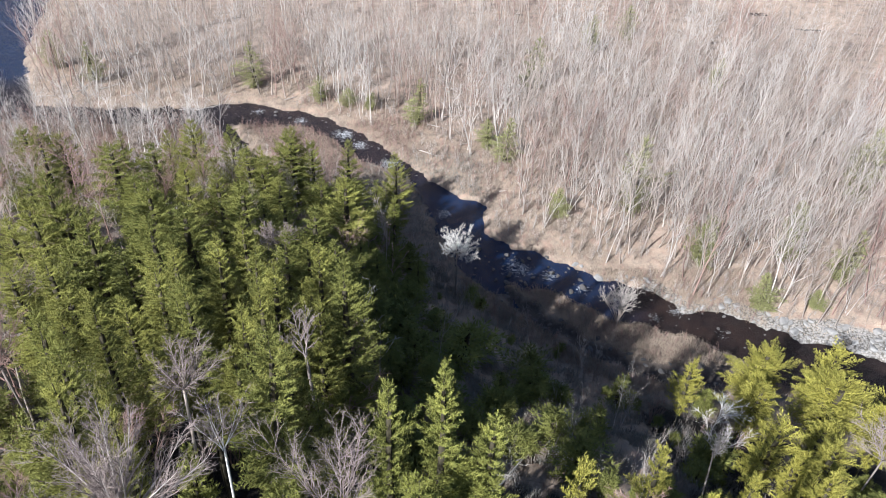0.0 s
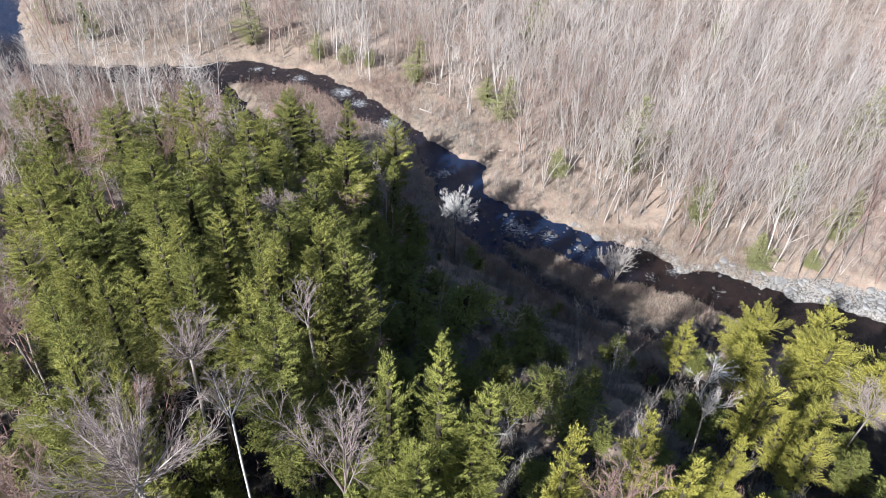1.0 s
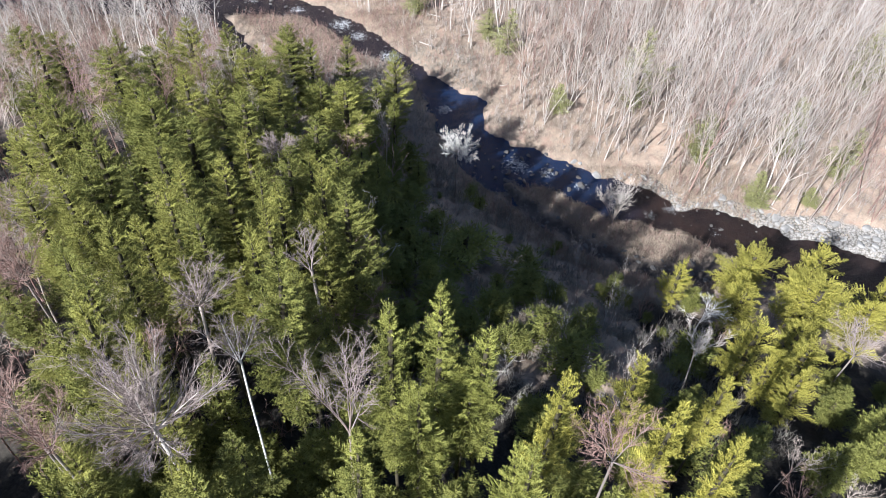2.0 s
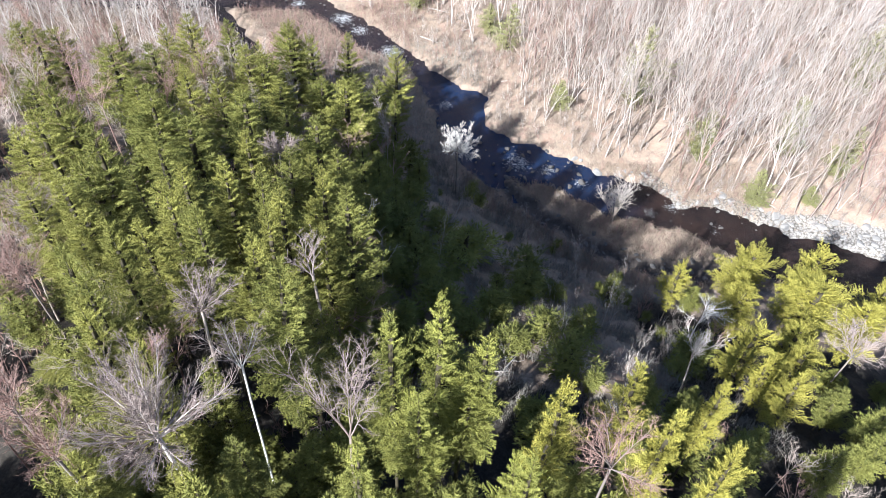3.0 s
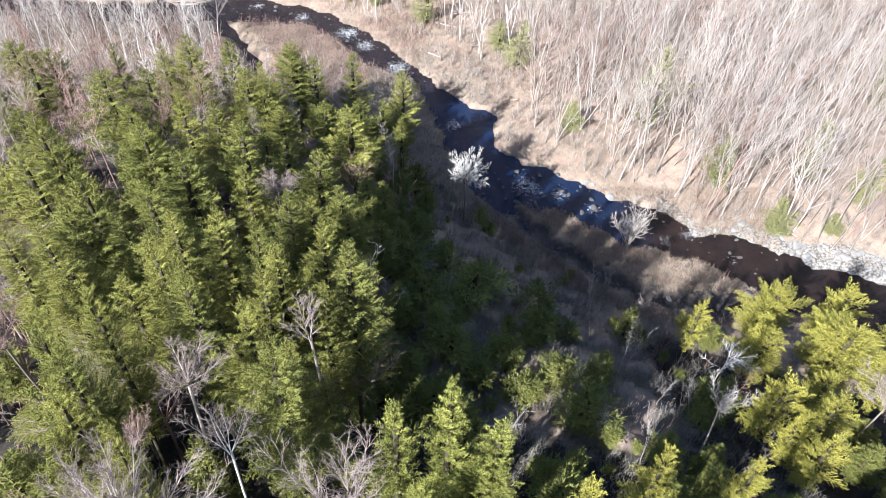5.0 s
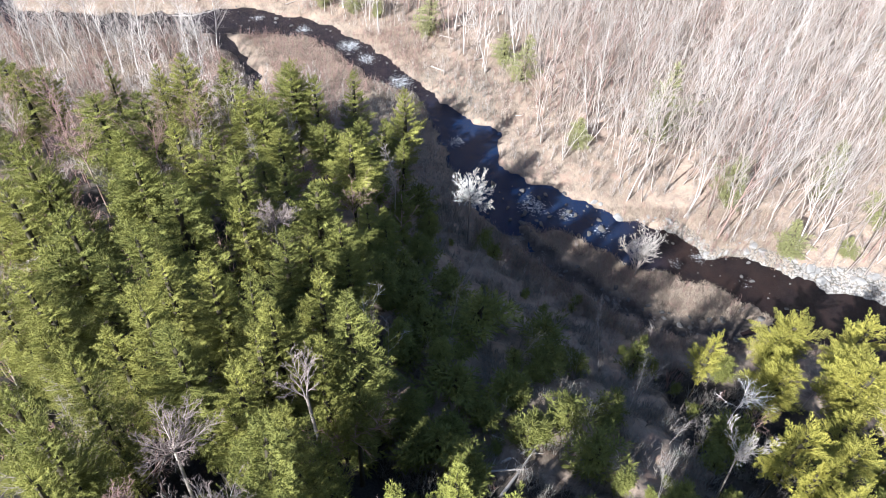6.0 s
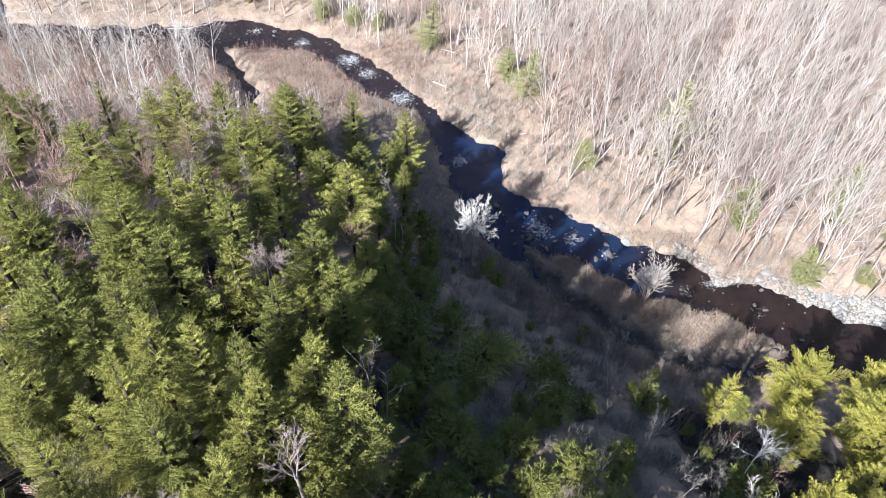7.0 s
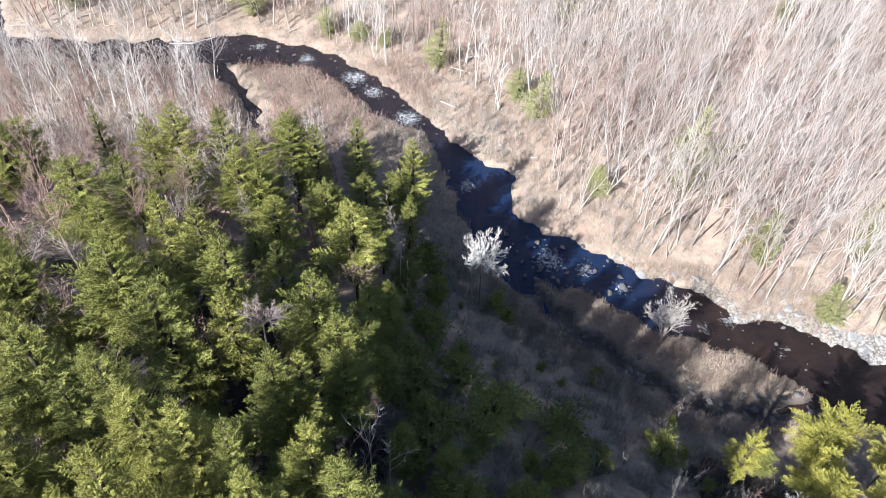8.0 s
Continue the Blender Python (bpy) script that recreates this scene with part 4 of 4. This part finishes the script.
crown_over(219, -11.6, 18.4, 26.3, 2.0, 80, 6, 0.6, 9, (0.1, 0.9), BARK_RED, "low reddish leafless tree under the pines", 0.06)
crown_over(220, 31.6, 31.5, 10.6, 4.0, 110, 6, 0.8, 9, (0.2, 1.1), BARK_ROSE, "pale spreading leafless tree in the sun", 0.07)
crown_over(208, -10.3, 39.2, 21.6, 1.9, 130, 6, 0.95, 12, (0.3, 1.25), BARK_ROSE, "flat-topped pale leafless tree among pines", 0.06)
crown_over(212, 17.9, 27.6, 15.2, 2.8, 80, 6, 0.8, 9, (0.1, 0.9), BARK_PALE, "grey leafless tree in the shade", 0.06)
# its bole is darkened in colour, so that it sinks into the shade
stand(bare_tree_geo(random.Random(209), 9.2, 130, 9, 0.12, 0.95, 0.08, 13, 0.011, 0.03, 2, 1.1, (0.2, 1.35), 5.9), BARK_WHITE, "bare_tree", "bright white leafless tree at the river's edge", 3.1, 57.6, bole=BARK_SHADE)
stand(bare_tree_geo(random.Random(210), 6.2, 100, 7, 0.35, 0.85, 0.08, 12, 0.009, 0.04, 2, 1.2, (0.08, 0.5), 0.6), BARK_PALE, "bare_tree", "pale many-stemmed tree on the grassy river bar", 19.8, 55.4)
stand(bare_tree_geo(random.Random(211), 7.6, 12, 8, 0.72, 1.3, 0.07, 1, 0.012, 0.02, 2, 1.2), BARK_WHITE, "dead_tree", "white dead tree with crooked branches", 20.6, 33.4)
stand(bare_tree_geo(random.Random(214), 12.0, 6, 3, 0.6, 0.9, 0.1, 2, 0.012, 0.12, 2), BARK_PALE, "dead_tree", "forked pale dead tree on the shaded slope", -2.6, 32.6, bole=BARK_SHADE)
stand(bare_tree_geo(random.Random(215), 4, 12, 8, 0.2, 0.7, 0.05, 5, 0.010, 0.1), BARK_RED, "shrub", "reddish leafless shrub at the gully", 19.6, 40.8)
stand(bare_tree_geo(random.Random(216), 2.6, 10, 6, 0.2, 0.7, 0.04, 5, 0.010, 0.1), BARK_PALE, "shrub", "pale leafless shrub beside the stony gully", 16.9, 50.4)


# ---- stones, foam, logs, grass ----
def boulder_mesh(seed):
    r = random.Random(seed)
    bm = bmesh.new()
    bmesh.ops.create_icosphere(bm, subdivisions=2, radius=0.5)
    off = Vector((r.uniform(0, 50), r.uniform(0, 50), r.uniform(0, 50)))
    cuts = [(tilted(r, Vector((0, 0, 1)), r.uniform(0, 3.1)), r.uniform(0.2, 0.38)) for _ in range(9)]
    for v in bm.verts:
        v.co *= 1 + 0.28 * noise.noise(v.co * 2.2 + off)
        for n, d in cuts:
            over = v.co.dot(n) - d
            if over > 0:
                v.co -= n * over * 0.95
        v.co.z *= 0.7
    me = bpy.data.meshes.new("boulder")
    bm.to_mesh(me)
    bm.free()
    return me


def rocks(name, count, mat, x0, x1, y0, y1, gap, ok, seed, sizes, label, group, sink=0.3, level=None):
    r = random.Random(seed)
    stock = []
    for i in range(5):
        me = boulder_mesh(seed * 10 + i)
        me.materials.append(mat)
        stock.append(me)
    for x, y in scatter(count, x0, x1, y0, y1, gap, ok, seed):
        s = r.uniform(0, 1) ** 2.2 * (sizes[1] - sizes[0]) + sizes[0]
        ob = tagged(new(name, r.choice(stock)), label, "rock", group)
        z = max(height(x, y), level) if level is not None else height(x, y)
        ob.matrix_basis = pose(x, y, z + s * (0.35 - sink), r.uniform(-12, 12), r.uniform(-12, 12), r.uniform(0, 360))
        ob.scale = (s * r.uniform(0.9, 1.7), s * r.uniform(0.8, 1.3), s)


def far_shore(px, py):
    d, s = path_distance(px, py, FAR_BANK)
    return (s > 0) & (d < np.interp(px, [14, 24, 31, 38, 48], [0.6, 0.9, 1.6, 2.4, 3.4])) & (d > -0.2)


def in_river(px, py):
    return in_ring(px, py, FAR_BANK + NEAR_BANK)


def in_gully(px, py):
    return path_distance(px, py, GULLY)[0] < 1.5


rocks("boulder", 290, STONE, 16, 50, 50, 70, 0.5, far_shore, 21, (0.25, 1.1), "weathered grey boulder on the sunny river shore", "boulders of the river shore")
rocks("river_rock", 45, STONE_DARK, 5, 18, 61, 69, 0.6, in_river, 22, (0.2, 0.8), "wet dark rock in the rapids", "rocks in the river", 0.1, 0.0)
rocks("river_rock", 26, STONE_DARK, 18, 36, 51, 63, 0.7, in_river, 23, (0.15, 0.5), "wet rock standing out of the river", "rocks in the river", 0.1, 0.0)
rocks("river_rock", 45, STONE_DARK, -32, 2, 84, 107, 0.9, in_river, 24, (0.2, 0.6), "small rock standing out of the rapids", "rocks in the river", 0.1, 0.0)
rocks("gully_rock", 150, STONE_DARK, 5, 40, 46, 65, 0.5, in_gully, 25, (0.25, 0.8), "dark rock in the stony side channel", "rocks of the side channel")


def log(x, y, ln, turn, r0, mat, label, tilt=0.0):
    g, r = Geo(), random.Random(int(x * 7 + y * 13) % 1000)
    pts, _ = stem(r, Vector((-ln / 2, 0, 0)), Vector((1, 0, 0)), ln, 6, 0.05, 0)
    g.tube(pts, [r0 * (1 - 0.1 * i) for i in range(7)], 7)
    for _ in range(4):
        p = pts[r.randint(2, 5)]
        g.tube([p, p + tilted(r, Vector((1, 0, 0.3)).normalized(), 0.9) * r.uniform(0.3, 0.9)], [r0 * 0.35, 0], 4)
    ob = tagged(new("fallen_log", g.mesh("fallen_log", mat, True)), label, "log", "fallen logs")
    ob.matrix_basis = pose(x, y, max(height(x, y), 0) + r0 * 0.7, 0, tilt, turn)


for x, y, ln, turn, r0 in [(1.5, 97.4, 5.5, -20, 0.16), (-0.2, 90.4, 4, -35, 0.14), (-35.2, 104.8, 6, 30, 0.16), (-37.5, 103.8, 5, 5, 0.14), (-33.8, 106, 4, 60, 0.12), (-38.6, 104.4, 4.5, -15, 0.12),
                           (9.9, 80.9, 1.8, 10, 0.12), (5.5, 92.5, 4, 25, 0.13), (-55, 107.5, 4, 50, 0.13), (-51.5, 108.5, 5, 35, 0.13), (-60.5, 105.5, 4, 15, 0.14), (-47, 106.5, 5, 20, 0.12),
                           (37.6, 58.6, 2.2, -60, 0.12), (33, 61, 3, 30, 0.1), (3.5, 101, 5, 15, 0.14), (-22, 108, 5, 40, 0.13)]:
    log(x, y, ln * 0.75, turn, r0 * 0.6, BARK_PALE, "weathered pale fallen log on the bank")
for x, y, ln, turn, r0 in [(4.6, 29.2, 6, 35, 0.14), (5.4, 28.4, 5, 60, 0.12), (3.9, 28.0, 4.5, 15, 0.1), (1.2, 41.5, 4, 70, 0.1), (6.2, 30.5, 5, -10, 0.12)]:
    log(x, y, ln, turn, r0, BARK_PALE, "grey fallen log on the shaded slope", 20)


def build_grass(name, count, x0, x1, y0, y1, gap, ok, seed, tall, mat, label):
    """Tufts of dead grass, each a fan of bent blades."""
    spots = scatter(count, x0, x1, y0, y1, gap, ok, seed)
    zs = land(np.array([p[0] for p in spots]), np.array([p[1] for p in spots]))[0]
    r, v, f = random.Random(seed), [], []
    for (x, y), z in zip(spots, zs):
        h = tall * r.uniform(0.5, 1.2)
        for _ in range(7):
            a, o = r.uniform(0, 6.283), r.uniform(0.1, 0.8)
            c, s, w, n = math.cos(a), math.sin(a), 0.02, len(v)
            bx, by = x + r.uniform(-0.2, 0.2), y + r.uniform(-0.2, 0.2)
            v += [(bx - s * w, by + c * w, z - 0.05), (bx + s * w, by - c * w, z - 0.05), (bx + c * h * o, by + s * h * o, z + h * (1 - 0.4 * o))]
            f.append((n, n + 1, n + 2))
    tagged(new(name, mesh_of(name, v, f, mat)), label, "grass", kind="stuff")


def straw_bank(px, py):
    d, s = path_distance(px, py, FAR_BANK)
    return (s > 0) & (d > 0.5) & (d < np.where(px > 14, 5, 10)) & ~in_river(px, py)


def bar_edge(px, py):
    d, s = path_distance(px, py, FOOT)
    return ((s > 0) | (d < 3)) & ~in_river(px, py) & (path_distance(px, py, POOL)[0] > 1.2) & (path_distance(px, py, GULLY)[0] > 1.3)


build_grass("dry_grass", 8000, -64, 45, 54, 116, 0.22, straw_bank, 41, 0.28, STRAW, "dry straw-coloured grass along the sunny bank")
build_grass("dry_grass", 2600, -66, -27, 70, 99, 0.3, flood_plain, 42, 0.55, STRAW, "dry straw-coloured grass of the flood plain")
build_grass("dry_grass", 2000, -29, -2, 84, 100, 0.2, bar_edge, 44, 0.45, STRAW, "dry grass on the rounded river bar")
build_grass("dry_grass", 2200, -9, 7, 58, 90, 0.2, bar_edge, 46, 0.5, SHADED_GRASS, "matted dry grass, coloured darker for the shade of the bank")
build_grass("dry_grass", 4500, 4, 36, 46, 65, 0.16, bar_edge, 45, 0.5, STRAW, "dry grass on the narrow river bar")
build_grass("dry_grass", 5000, -6, 26, 24, 64, 0.16, lambda px, py: shady(px, py) & (waves(px, py, 5, 91) > 0.15), 43, 0.8, SHADED_GRASS, "matted dry grass, coloured darker for the shade of the slope")

for kit in KITS:
    for o in (*kit.children_recursive, kit):
        bpy.data.objects.remove(o)
